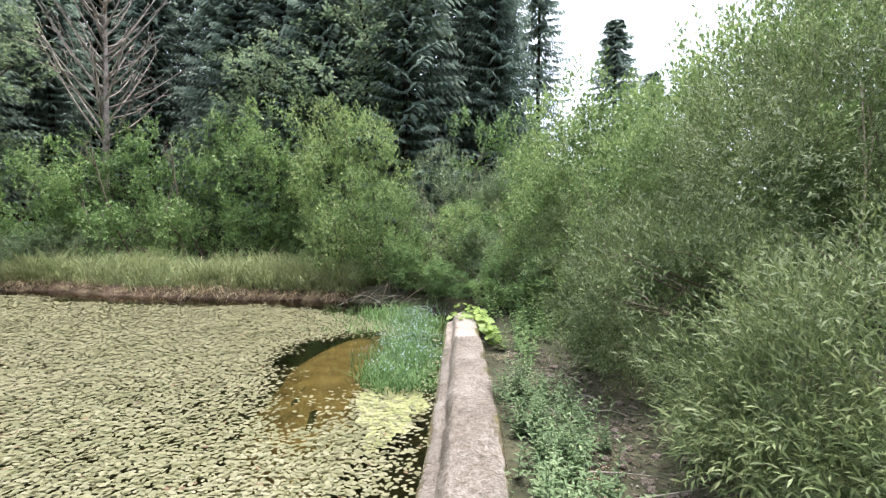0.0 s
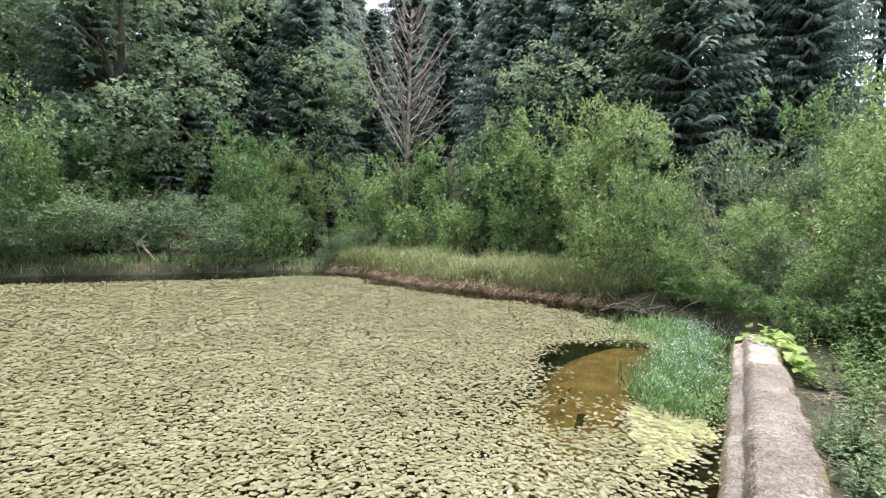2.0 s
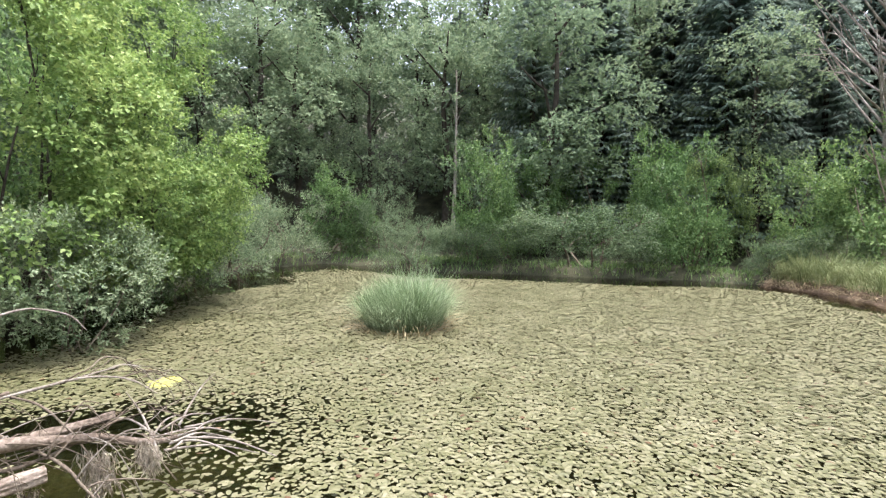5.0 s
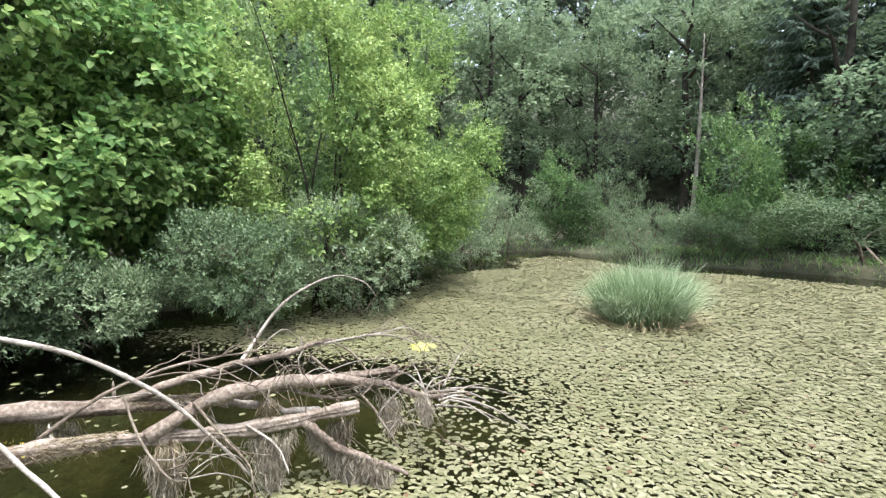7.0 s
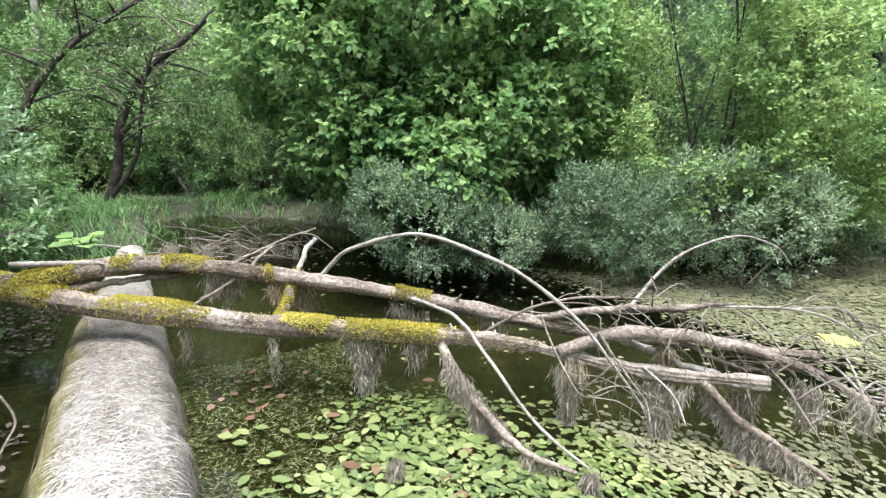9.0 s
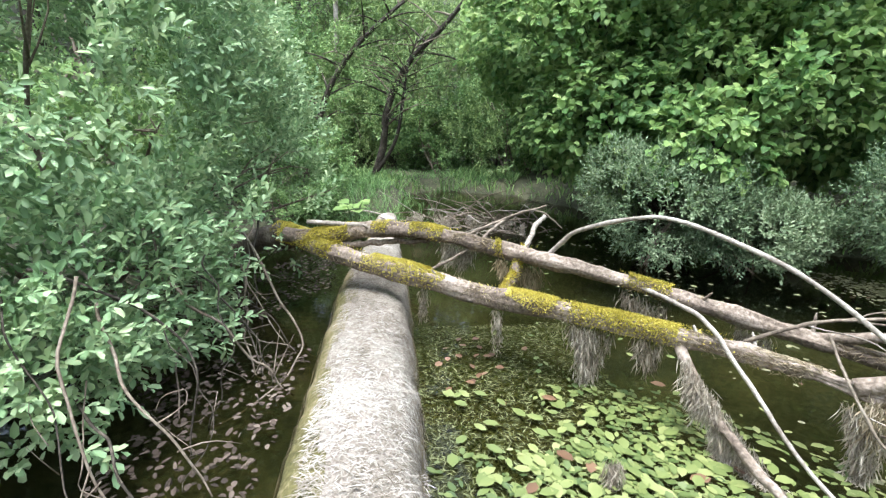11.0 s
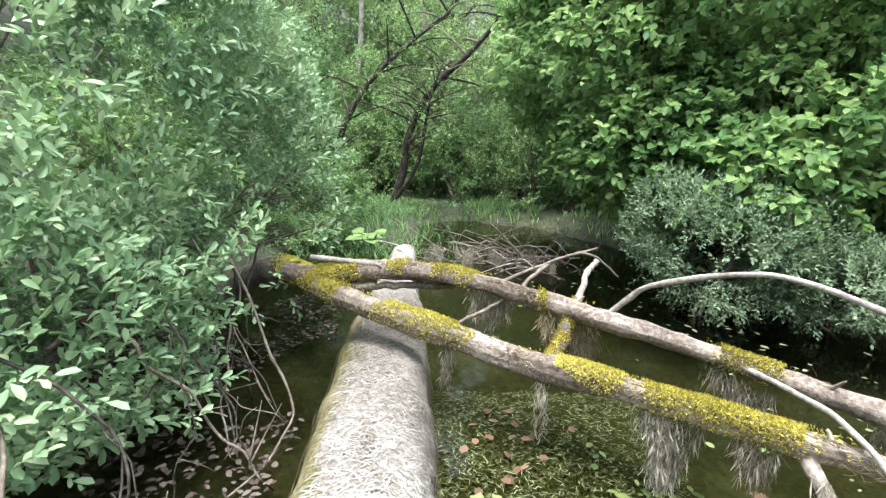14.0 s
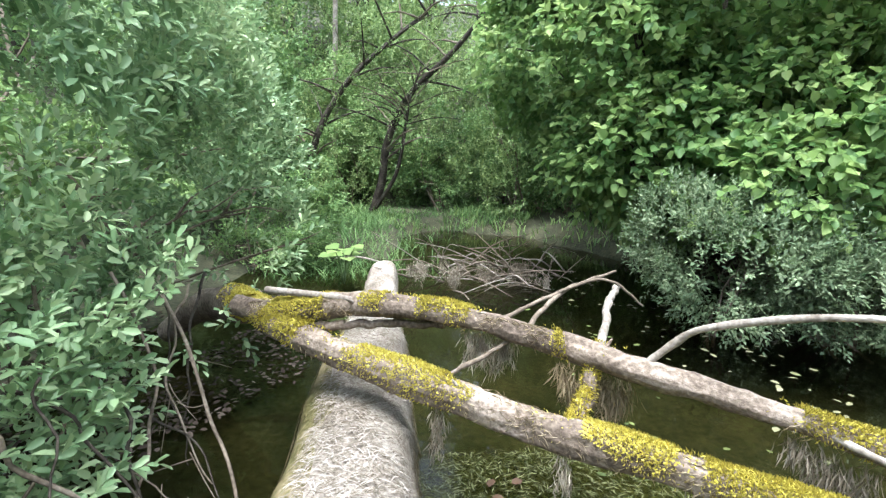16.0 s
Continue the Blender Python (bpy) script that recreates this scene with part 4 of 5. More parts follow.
def build_brush(place, label, seed, spread, n, hangs):
    """A heap of drowned brushwood."""
    t = thing("brush_pile", label, "brush pile", place)
    g = np.random.default_rng(seed)
    for i in range(n):
        a = np.array([g.normal(0, spread), g.normal(0, spread * 0.55), g.uniform(-0.05, 0.2)])
        d = unit(np.array([g.normal(0.3, 0.8), g.normal(0.2, 0.7), g.uniform(0.0, 0.6)]))
        L = g.uniform(0.4, 1.3)
        r = g.uniform(0.005, 0.016)
        e = a + d * L + np.array([0, 0, -0.15 * L])
        tubes_ob("stick", [tube_arrays([a, a + d * L * 0.5 + g.normal(0, 0.05, 3), e], [r, r * 0.8, r * 0.3], 5, 0.02, 8)], M_TWIG if i % 3 else M_GREY, t)
    for i in range(hangs):
        a = np.array([g.normal(0, spread), g.normal(0, spread * 0.45), g.uniform(0.15, 0.4)])
        b = a + np.array([g.normal(0, 0.25), g.normal(0, 0.2), 0])
        v, f = curtain(a, b, 130, 0.3, seed + 9 + i, 0.2)
        mesh_ob("hanging_algae", v, f, M_HANG, t)


build_brush((-1.7, -8.7, 0), "grey heap of dead brushwood hung with dried algae", 131, 0.75, 80, 14)
build_brush((-1.4, 11.9, 0.05), "pale dead twigs heaped at the pond corner", 171, 0.6, 36, 0)


def build_back_sticks():
    """Bent dead branches in the wet hollow beside the wall."""
    for i, line in enumerate(([(1.05, -5.0, 0.8), (0.82, -4.78, 0.48), (0.63, -4.5, 0.28), (0.47, -4.25, 0.15), (0.42, -4.08, 0.09), (0.46, -3.85, 0.03), (0.62, -3.6, 0.0), (0.82, -3.45, -0.07)], [(1.25, -4.9, 0.95), (0.92, -4.6, 0.5), (0.82, -4.2, 0.22), (0.72, -3.95, 0.03), (0.6, -3.85, -0.03)], [(1.35, -4.5, 1.0), (1.08, -4.2, 0.5), (1.12, -3.8, 0.2), (0.95, -3.4, -0.05)])):
        s = thing("dead_branch", "bent grey dead branch hanging into the wet hollow", "branch", (0, 0, 0), "branches by the wall")
        tubes_ob("stick", [tube_arrays(wiggly(line, 0.012, 660 + i, 12), np.linspace(0.011 - 0.001 * i, 0.004, 12), 7, 0.05, 40)], M_TWIG, s)
    g = np.random.default_rng(153)
    for i in range(16):
        y = g.uniform(-5.6, -2.9)
        top = np.array([g.uniform(0.8, 1.5), y, g.uniform(0.4, 1.0)])
        foot = np.array([g.uniform(0.4, 0.95), y + g.uniform(0.1, 0.9), g.uniform(-0.06, 0.05)])
        mid = (top + foot) / 2 + g.normal(0, 0.1, 3)
        s = thing("dead_branch", "thin bent dead twig hanging under the sallow", "branch", (0, 0, 0), "branches by the wall")
        r = g.uniform(0.004, 0.012)
        stick = tubes_ob("stick", [tube_arrays(wiggly([top, mid, foot], 0.015, 680 + i, 10), np.linspace(r, r * 0.4, 10), 6, 0.05, 24)], M_DARKBARK if i % 3 else M_TWIG, s)
        for q in range(2):
            b = mid + (foot - mid) * g.uniform(0, 0.7)
            e = b + g.normal(0, 0.16, 3) - np.array([0, 0, 0.05])
            tubes_ob("twig", [tube_arrays([b, (b + e) / 2 + g.normal(0, 0.02, 3), e], [r * 0.5, r * 0.35, r * 0.15], 4, 0, 6)], M_TWIG, stick)
    n = 4200
    p = np.column_stack([rng.uniform(0.4, 2.4, n), rng.uniform(-8, -2, n)])
    z = np.maximum(ground_height(p), 0) + rng.uniform(0.005, 0.03, n)
    keep = (lump(np.column_stack([p, z]), 151, 1.5) > -0.25)
    p, z = p[keep], z[keep]
    a = rng.uniform(0, 6.28, len(p))
    v, f = leaf_arrays(np.column_stack([p, z]), np.column_stack([np.cos(a), np.sin(a), rng.normal(0, 0.2, len(p))]), np.column_stack([rng.normal(0, 0.35, (len(p), 2)), np.ones(len(p))]), rng.uniform(0.03, 0.06, len(p)), rng.uniform(0.018, 0.035, len(p)), 0.15, 0.5)
    tagged(mesh_ob("leaf_litter", v, f, M_LITTER), "dark wet leaf litter beside the wall", "leaf litter", kind="stuff")


build_back_sticks()

# ---- near shrubs ----
shrub("sallow_bush", "dense grey-green sallow bush overhanging the dam wall", (2.5, -5.2, 0.1),
      [(-0.95, 1.35, 0.65, 0.75, 0.95, 0.75), (-0.75, 1.0, 1.5, 0.95, 1.1, 0.8), (-0.75, -0.1, 1.35, 1.0, 1.1, 0.75), (-0.6, 0.0, 2.4, 1.2, 1.5, 1.2), (0.6, 1.5, 1.6, 1.3, 1.3, 1.5), (0.8, 0.2, 3.1, 1.6, 1.6, 1.3), (-0.5, -1.6, 1.9, 1.2, 1.2, 1.4), (-0.2, 0.6, 3.5, 1.3, 1.4, 1.1), (-1.55, -0.25, 0.95, 0.6, 0.7, 0.45), (-1.3, 0.5, 0.9, 0.6, 0.6, 0.5), (-0.9, 2.0, 0.3, 0.55, 0.5, 0.4), (-1.35, -1.0, 1.5, 0.7, 0.9, 0.8), (-0.9, 1.6, 1.9, 0.7, 0.8, 0.7), (-1.3, -1.4, 0.8, 0.75, 0.7, 0.6), (-1.0, 0.9, 0.35, 0.6, 0.7, 0.4), (-1.65, -0.15, 0.75, 0.5, 0.6, 0.4)],
      M_SALLOW, 8600, 8, 0.17, 0.072, 0.032, 201, blunt=0.85, up=0.55, stems=9, gap=-0.05, shell=0.55, radius=0.028, droop=0.05, spread=0.8, freq=1.8)
shrub("willow_bush", "tall narrow-leaved willow bush beside the gravel", (4.4, 5.2, 0.2),
      [(-2.3, 1.9, 0.55, 0.8, 1.5, 0.6), (-2.2, 0.2, 0.6, 0.7, 1.2, 0.6), (-1.7, -0.6, 0.8, 1.3, 2.2, 0.9), (-1.9, 0.2, 1.0, 1.0, 1.6, 0.9), (-1.6, 1.9, 1.0, 1.3, 2.0, 1.1), (-1.2, 4.2, 1.2, 1.5, 1.9, 1.3), (-0.3, -0.2, 2.3, 1.6, 2.0, 1.5), (0.6, 2.6, 2.4, 1.7, 1.8, 1.8), (1.2, 0.4, 3.4, 1.8, 2.0, 1.6)],
      M_WILLOW, 11500, 11, 0.26, 0.08, 0.015, 211, simple=True, blunt=0.35, up=0.45, stems=10, gap=-0.08, shell=0.5, radius=0.03, droop=0.15, spread=0.75, freq=1.3)
shrub("willow_bush", "low spreading narrow-leaved willow bush above stony ground", (3.7, 2.2, 0.2),
      [(-1.3, 1.2, 0.5, 0.8, 0.9, 0.55), (-1.3, 0.3, 0.5, 0.9, 1.1, 0.6), (-1.0, 0.3, 0.75, 1.1, 1.2, 0.85), (-0.2, 0.9, 1.3, 1.2, 1.2, 1.1), (0.8, 0.2, 1.7, 1.3, 1.3, 1.3)],
      M_WILLOW, 7200, 11, 0.25, 0.072, 0.0125, 221, simple=True, blunt=0.35, up=0.4, stems=8, gap=-0.08, shell=0.5, radius=0.025, droop=0.15, spread=0.75, freq=1.5)
shrub("hazel_bush", "large broad-leaved hazel bush over dark water", (-5.0, -8.4, 0.2),
      [(-0.2, 0.8, 2.0, 2.0, 1.9, 1.25), (1.2, 0.2, 1.9, 1.3, 1.5, 1.2), (-1.4, 1.2, 2.2, 1.6, 1.5, 1.3), (0.3, 0.0, 4.0, 2.4, 2.1, 1.7), (-1.4, 0.2, 4.6, 2.2, 2.0, 1.7), (1.8, -1.2, 3.4, 1.6, 1.6, 1.7), (0.7, 1.8, 1.2, 0.9, 0.7, 0.6), (0.0, -0.8, 5.6, 2.2, 2.2, 1.4), (1.7, 0.5, 1.6, 0.8, 0.8, 0.8), (2.0, 0.2, 2.9, 1.0, 1.0, 0.9), (2.0, -0.4, 4.4, 1.3, 1.3, 1.1), (-1.0, 2.0, 3.2, 1.2, 1.0, 0.9)],
      M_HAZEL, 9500, 6, 0.32, 0.125, 0.1, 231, blunt=0.55, up=0.0, stems=14, gap=-0.28, shell=0.6, layer=1.6, radius=0.04, bark=M_DARKBARK, droop=0.25, spread=1.0, freq=1.5, floor_z=0.4)
for k, (x, y, r, h) in enumerate([(-3.6, -6.3, 0.8, 1.5), (-6.0, -4.8, 0.95, 1.6), (-7.5, -3.9, 1.1, 1.9), (-4.6, -6.0, 0.7, 1.0)]):
    shrub("grey_willow", "low grey-green willow shrub at the water's edge", (x, y, 0.0),
          [(0, 0, h * 0.5, r, r, h * 0.45), (r * 0.5, -0.2, h * 0.65, r * 0.7, r * 0.7, h * 0.35), (-r * 0.5, 0.1, h * 0.55, r * 0.7, r * 0.7, h * 0.35)],
          M_GREYW, 1700, 9, 0.18, 0.058, 0.026, 240 + 7 * k, simple=True, blunt=0.6, up=0.5, stems=5, gap=-0.28, shell=0.5, freq=2.4, radius=0.015, group="grey willows by the water", droop=0.05)

for k, (x, y, r, h) in enumerate([(-8.4, -5.1, 2.1, 6.0), (-10.7, -4.4, 2.2, 6.0)]):
    shrub("alder_bush", "tall light-green leafy alder bush leaning over the pond", (x, y, 0.1),
          [(0, 0, h * 0.5, r * 0.8, r * 0.8, h * 0.4), (r * 0.5, 0.5, h * 0.3, r * 0.6, r * 0.6, h * 0.2), (-r * 0.5, 0.6, h * 0.33, r * 0.6, r * 0.6, h * 0.22), (0.2, r * 0.6, h * 0.5, r * 0.55, r * 0.5, h * 0.16), (-r * 0.6, 0.7, h * 0.6, r * 0.5, r * 0.5, h * 0.15), (r * 0.5, 0.2, h * 0.68, r * 0.55, r * 0.55, h * 0.17), (-0.2, 0.3, h * 0.88, r * 0.55, r * 0.55, h * 0.14)],
          M_ALDER, 4200, 7, 0.24, 0.085, 0.056, 270 + 9 * k, simple=True, up=0.25, stems=7, gap=-0.15, shell=0.6, freq=1.4, radius=0.035, group="alder bushes", bark=M_DARKBARK, droop=0.2, spread=1.0, floor_z=0.3)

# ---- shrubs and trees further off: one of each kind is built, the rest are copies ----
def place_at(x, y, s, turn, sz=None):
    return Matrix.Translation((x, y, ground_z(x, y) - 0.05)) @ Matrix.Rotation(turn, 4, "Z") @ Matrix.Diagonal((s, s, sz or s, 1))


def spread_copies(proto, spots, seed):
    """Copies of a thing at the spots (x, y, scale, height scale); the first spot is the thing itself."""
    g = random.Random(seed)
    for i, (x, y, s, sz) in enumerate(spots):
        m = place_at(x, y, s, g.uniform(0, 6.28), sz)
        if i == 0:
            proto.matrix_basis = m
        else:
            ob = copy_thing(proto, Matrix.Identity(4))
            ob.matrix_basis = m


def round_shrub(name, label, mat, seed, n, leaf, group, tall=1.0, narrow=0.4, k=6, gap=-0.05):
    """A shrub of about one metre radius and two metres height, to be scaled."""
    g = np.random.default_rng(seed)
    lobes = [(0, 0, 0.95 * tall, 0.75, 0.75, 0.8 * tall)]
    for i in range(11):
        a = i * 2.2 + g.uniform(0, 0.5)
        q = g.uniform(0.4, 0.7)
        lobes.append((q * math.cos(a), q * math.sin(a), (0.28 + 1.25 * i / 10) * tall * (1.15 - 0.3 * q), g.uniform(0.3, 0.5), g.uniform(0.3, 0.5), g.uniform(0.25, 0.42) * tall))
    return shrub(name, label, (0, 0, 0), lobes, mat, n, k, leaf * 2.6, leaf, leaf * narrow, seed, blunt=0.5, up=0.5, stems=4, gap=gap, shell=0.62, freq=2.2, radius=0.018, group=group, droop=0.1, simple=True)


spread_copies(round_shrub("green_shrub", "rounded mid-green shrub on the far bank", M_GREEN, 301, 1800, 0.055, "shrubs round the pond", 1.0, 0.55),
              [(-17.8, 13.8, 2.3, 3.2), (-13.2, 19.0, 2.7, 3.3), (-10.0, 19.3, 2.6, 3.4), (-6.8, 18.8, 2.6, 3.3), (-20.5, 5.6, 2.0, 3.0), (-15.6, 17.6, 2.1, 2.6), (2.4, 13.4, 1.9, 1.7), (1.7, 10.6, 1.0, 0.8), (0.3, 11.5, 0.8, 0.55), (-0.7, 12.7, 1.0, 0.9), (2.6, 9.6, 1.2, 1.0), (1.9, 17.8, 2.2, 3.0), (-22.4, 8.0, 2.4, 3.0), (-23.4, 12.5, 2.6, 3.1),
               (-24.6, -0.6, 2.2, 2.3), (-5.2, -14.6, 2.4, 2.8), (3.6, -9.5, 2.4, 2.6), (4.2, -14.2, 2.4, 2.2), (-20.5, 15.5, 2.4, 3.2), (-2.2, -16.4, 2.0, 1.7), (2.4, -16.6, 2.2, 2.0), (-0.3, -18.0, 2.4, 2.4), (3.0, -11.6, 2.0, 2.2), (-6.6, -12.6, 2.6, 3.4), (-5.6, -17.5, 2.6, 3.4), (-13.8, -6.8, 2.4, 3.2), (1.4, -9.6, 1.1, 0.9)], 1)
spread_copies(round_shrub("light_shrub", "tall light-green leafy shrub by the pond", M_LIME, 311, 1800, 0.055, "shrubs round the pond", 1.1, 0.5),
              [(-3.0, 15.2, 2.1, 2.9), (-12.6, -4.4, 1.6, 1.9), (4.6, 11.5, 2.4, 2.6), (-1.5, 13.3, 1.3, 1.6), (6.0, 7.6, 2.2, 2.6), (6.6, 3.6, 2.1, 2.3), (0.3, 12.9, 1.2, 1.2), (7.2, 10.0, 2.4, 2.8), (-19.5, 17.0, 2.0, 2.6), (-5.0, 20.0, 2.2, 3.1), (6.8, 14.6, 2.6, 3.2), (-4.0, -14.9, 1.8, 2.2), (1.2, -16.2, 1.5, 1.3), (5.2, -17.0, 2.6, 3.2), (-1.6, -20.0, 2.8, 3.4), (3.0, -20.0, 2.8, 3.6), (2.5, 10.3, 1.3, 1.7), (3.5, 8.7, 1.4, 1.8), (6.0, 9.6, 2.0, 2.7), (7.4, 9.4, 2.0, 3.3), (8.8, 9.0, 2.2, 4.2), (4.2, 13.0, 2.0, 2.6), (-3.4, -17.2, 2.6, 2.6), (-9.5, -8.6, 2.4, 3.3), (0.6, -19.0, 2.8, 2.6)], 2)
spread_copies(round_shrub("willow_shrub", "silvery grey-green willow shrub on the bank", M_GREYW, 321, 2100, 0.052, "shrubs round the pond", 0.85, 0.3),
              [(-18.0, 9.5, 3.4, 1.75), (0.4, 16.8, 2.4, 2.9), (-15.4, 16.2, 1.5, 1.1), (-13.8, 17.0, 1.2, 1.2), (-20.2, 2.7, 1.8, 1.6), (-22.4, -3.2, 2.3, 2.0), (-18.6, -4.4, 2.3, 2.0), (-15.5, -5.0, 1.9, 1.7), (-19.6, 5.2, 1.4, 1.2), (-13.4, -5.0, 1.5, 1.2), (-10.6, -4.9, 1.4, 1.2), (3.0, 17.5, 2.4, 2.3), (1.4, 12.8, 1.4, 1.3), (9.0, 6.0, 2.6, 2.9), (6.5, 0.6, 2.0, 1.9), (-24.0, 1.6, 2.0, 2.3)], 3)

# ---- the wood on the slopes ----
def spruce(label, seed, mat, ragged=0.0):
    """A spruce one metre high, to be scaled: trunk and drooping whorled branches."""
    g = np.random.default_rng(seed)
    t = thing("spruce_tree", label, "tree", (0, 0, 0), "trees on the slope")
    tubes_ob("trunk", [tube_arrays([(0, 0, -0.05), (0.004, 0.003, 0.4), (0, 0, 1.0)], [0.013, 0.009, 0.001], 7, 0.03, 10)], M_DARKBARK, t)
    P, D, U, L, W = [], [], [], [], []
    for i in range(38):
        h = 0.06 + 0.92 * (i / 37) ** 0.95
        reach = (0.19 * (1 - h) ** 0.75 + 0.012) * g.uniform(0.75, 1.15)
        for b in range(8):
            if g.random() < ragged:
                continue
            a = b * 0.785 + i * 0.5 + g.uniform(-0.3, 0.3)
            r = reach * g.uniform(0.7, 1.15)
            out = np.array([math.cos(a), math.sin(a), 0])
            for s in np.linspace(0.12, 1.0, 9):
                c = out * r * s + np.array([0, 0, h - 0.32 * r * s + 0.14 * r * s * s])
                for side in (-1, 1):
                    q = np.array([-out[1], out[0], 0]) * side
                    P.append(c)
                    D.append(out * 0.7 + q * 0.75 + np.array([0, 0, -0.35 - 0.2 * g.random()]))
                    U.append((0, 0, 1.0) + g.normal(0, 0.25, 3))
                    L.append(0.028 * (1.25 - 0.5 * s) * g.uniform(0.8, 1.3))
                    W.append(0.009 * g.uniform(0.8, 1.3))
    v, f = simple_leaves(np.array(P), np.array(D), np.array(U), np.array(L), np.array(W), 0.25)
    mesh_ob("crown", v, f, mat, t)
    return t


def broad_tree(name, label, seed, mat, n, leaf, trunk=True):
    """A broad-leaved tree one metre high, to be scaled: trunk, limbs and a gappy crown."""
    g = np.random.default_rng(seed)
    t = thing(name, label, "tree", (0, 0, 0), "trees on the slope")
    lobes = []
    for i in range(16):
        h = 0.25 + 0.68 * i / 15
        a, q = i * 2.4, 0.16 * (1 - abs(h - 0.5)) * g.uniform(0.5, 1.2)
        lobes.append((q * math.cos(a), q * math.sin(a), h, g.uniform(0.08, 0.13), g.uniform(0.08, 0.13), g.uniform(0.055, 0.09)))
    p, o = crown_points(lobes, n, seed, 0.5, -0.2, 14.0, 0.05)
    v, f = shoots(p, o, 5, leaf * 1.8, leaf, leaf * 0.62, seed + 3, 0.2, simple=True, droop=0.2)
    mesh_ob("crown", v, f, mat, t)
    tubes_ob("trunk", [tube_arrays([(0, 0, -0.04), (0.01, 0.0, 0.3), (-0.01, 0.01, 0.6), (0, 0, 0.9)], [0.016, 0.012, 0.008, 0.002], 7, 0.04, 12)], M_DARKBARK, t)
    for i in range(8):
        c = np.array(lobes[i * 2][:3])
        b = np.array([0, 0, c[2] - 0.12])
        tubes_ob("limb", [tube_arrays([b, (b + c) / 2 + g.normal(0, 0.01, 3), c], [0.006, 0.004, 0.001], 5, 0, 6)], M_DARKBARK, t)
    return t


def wood_spots(n, az0, az1, d0, d1, h0, h1, seed, ratio=1.0, gap=2.2):
    """Places on the slope, apart from one another, by bearing and distance from the shore."""
    g = np.random.default_rng(seed)
    out = []
    for _ in range(n * 60):
        if len(out) == n:
            break
        az, r = radians(g.uniform(az0, az1)), g.uniform(10, 62)
        x, y = r * math.sin(az), r * math.cos(az)
        d = float(pond_distance(np.array([[x, y]]))[0])
        if not d0 < d < d1 or (x > 0 and d < d0 + 1) or any((x - q[0]) ** 2 + (y - q[1]) ** 2 < gap ** 2 for q in out):
            continue
        if abs(math.degrees(az) + 35.8) < 8.5 and r < 31:
            continue
        h = g.uniform(h0, h1)
        out.append((x, y, h * ratio * g.uniform(0.9, 1.15), h))
    return out


spread_copies(spruce("tall dark spruce standing on the wooded slope", 401, M_SPRUCE), wood_spots(36, -62, 8, 8.0, 24, 14, 20, 402, 1.15, 2.6), 11)
spread_copies(spruce("ragged dark spruce with thin branches", 403, M_SPRUCE, 0.25), wood_spots(18, -80, 10, 7.5, 22, 13, 18, 404, 1.1, 2.8) + [(8.9, 24.0, 15.0, 11.5), (13.5, 30.0, 14.0, 11.0), (5.2, 25.0, 12.0, 14.5), (2.6, 23.0, 13.0, 16.0)], 12)
spread_copies(broad_tree("broadleaf_tree", "dull green broad-leaved tree on the slope", 405, M_DULL, 1500, 0.0145), wood_spots(24, -125, -52, 5.5, 16, 10, 15, 406, 1.15, 2.6) + wood_spots(9, -150, -120, 6, 22, 11, 16, 407, 1.2, 3.0) + wood_spots(9, -128, -84, 11, 26, 15, 20, 410, 1.25, 3.0) + wood_spots(9, -112, -58, 14, 30, 20, 26, 412, 1.0, 3.5) + wood_spots(6, -50, -5, 6.5, 10, 9, 13, 411, 1.2, 3.0), 13)
spread_copies(broad_tree("broadleaf_tree", "fresh light-green broad-leaved tree beyond the water", 408, M_LIME, 1500, 0.015), wood_spots(22, 148, 222, 7.5, 24, 9, 14, 409, 1.25, 2.5) + [(9.5, -3.5, 9.0, 8.0), (8.0, -9.0, 11.0, 9.0), (12.5, 3.5, 10.0, 8.5), (-7.5, -12.0, 11.0, 10.0), (11.0, 10.0, 9.0, 8.0)], 14)


def build_dead_tree():
    """The bare grey tree among the spruces."""
    g = np.random.default_rng(421)
    x, y = -15.2, 21.0
    t = thing("dead_tree", "bare grey dead tree with many upswept branches", "tree", (x, y, ground_z(x, y) + 0.6))
    H = 13.0
    tubes_ob("trunk", [tube_arrays([(0, 0, -2.0), (0.1, 0, H * 0.4), (0.0, 0.1, H)], [0.2, 0.13, 0.02], 8, 0.04, 14)], M_DEAD, t)
    for i in range(52):
        h = H * (0.36 + 0.6 * i / 51)
        a = i * 2.4 + g.uniform(-0.7, 0.7)
        L = ((H - h) * 0.33 + 1.2) * g.uniform(0.45, 1.15)
        d = np.array([math.cos(a), math.sin(a), g.uniform(0.5, 1.5)])
        b = np.array([0, 0, h])
        m, e = b + d * L * 0.5 + np.array([0, 0, -0.1]), b + d * L + np.array([0, 0, 0.3])
        limb = tubes_ob("branch", [tube_arrays([b, m, e], [0.055, 0.035, 0.012], 5, 0, 7)], M_DEAD, t)
        for q in range(5):
            f = g.uniform(0.3, 1.0)
            s = b + (e - b) * f
            w = s + unit(d + g.normal(0, 0.5, 3)) * L * 0.35
            tubes_ob("twig", [tube_arrays([s, (s + w) / 2 + g.normal(0, 0.04, 3), w], [0.02, 0.014, 0.007], 4, 0, 4)], M_DEAD, limb)


build_dead_tree()


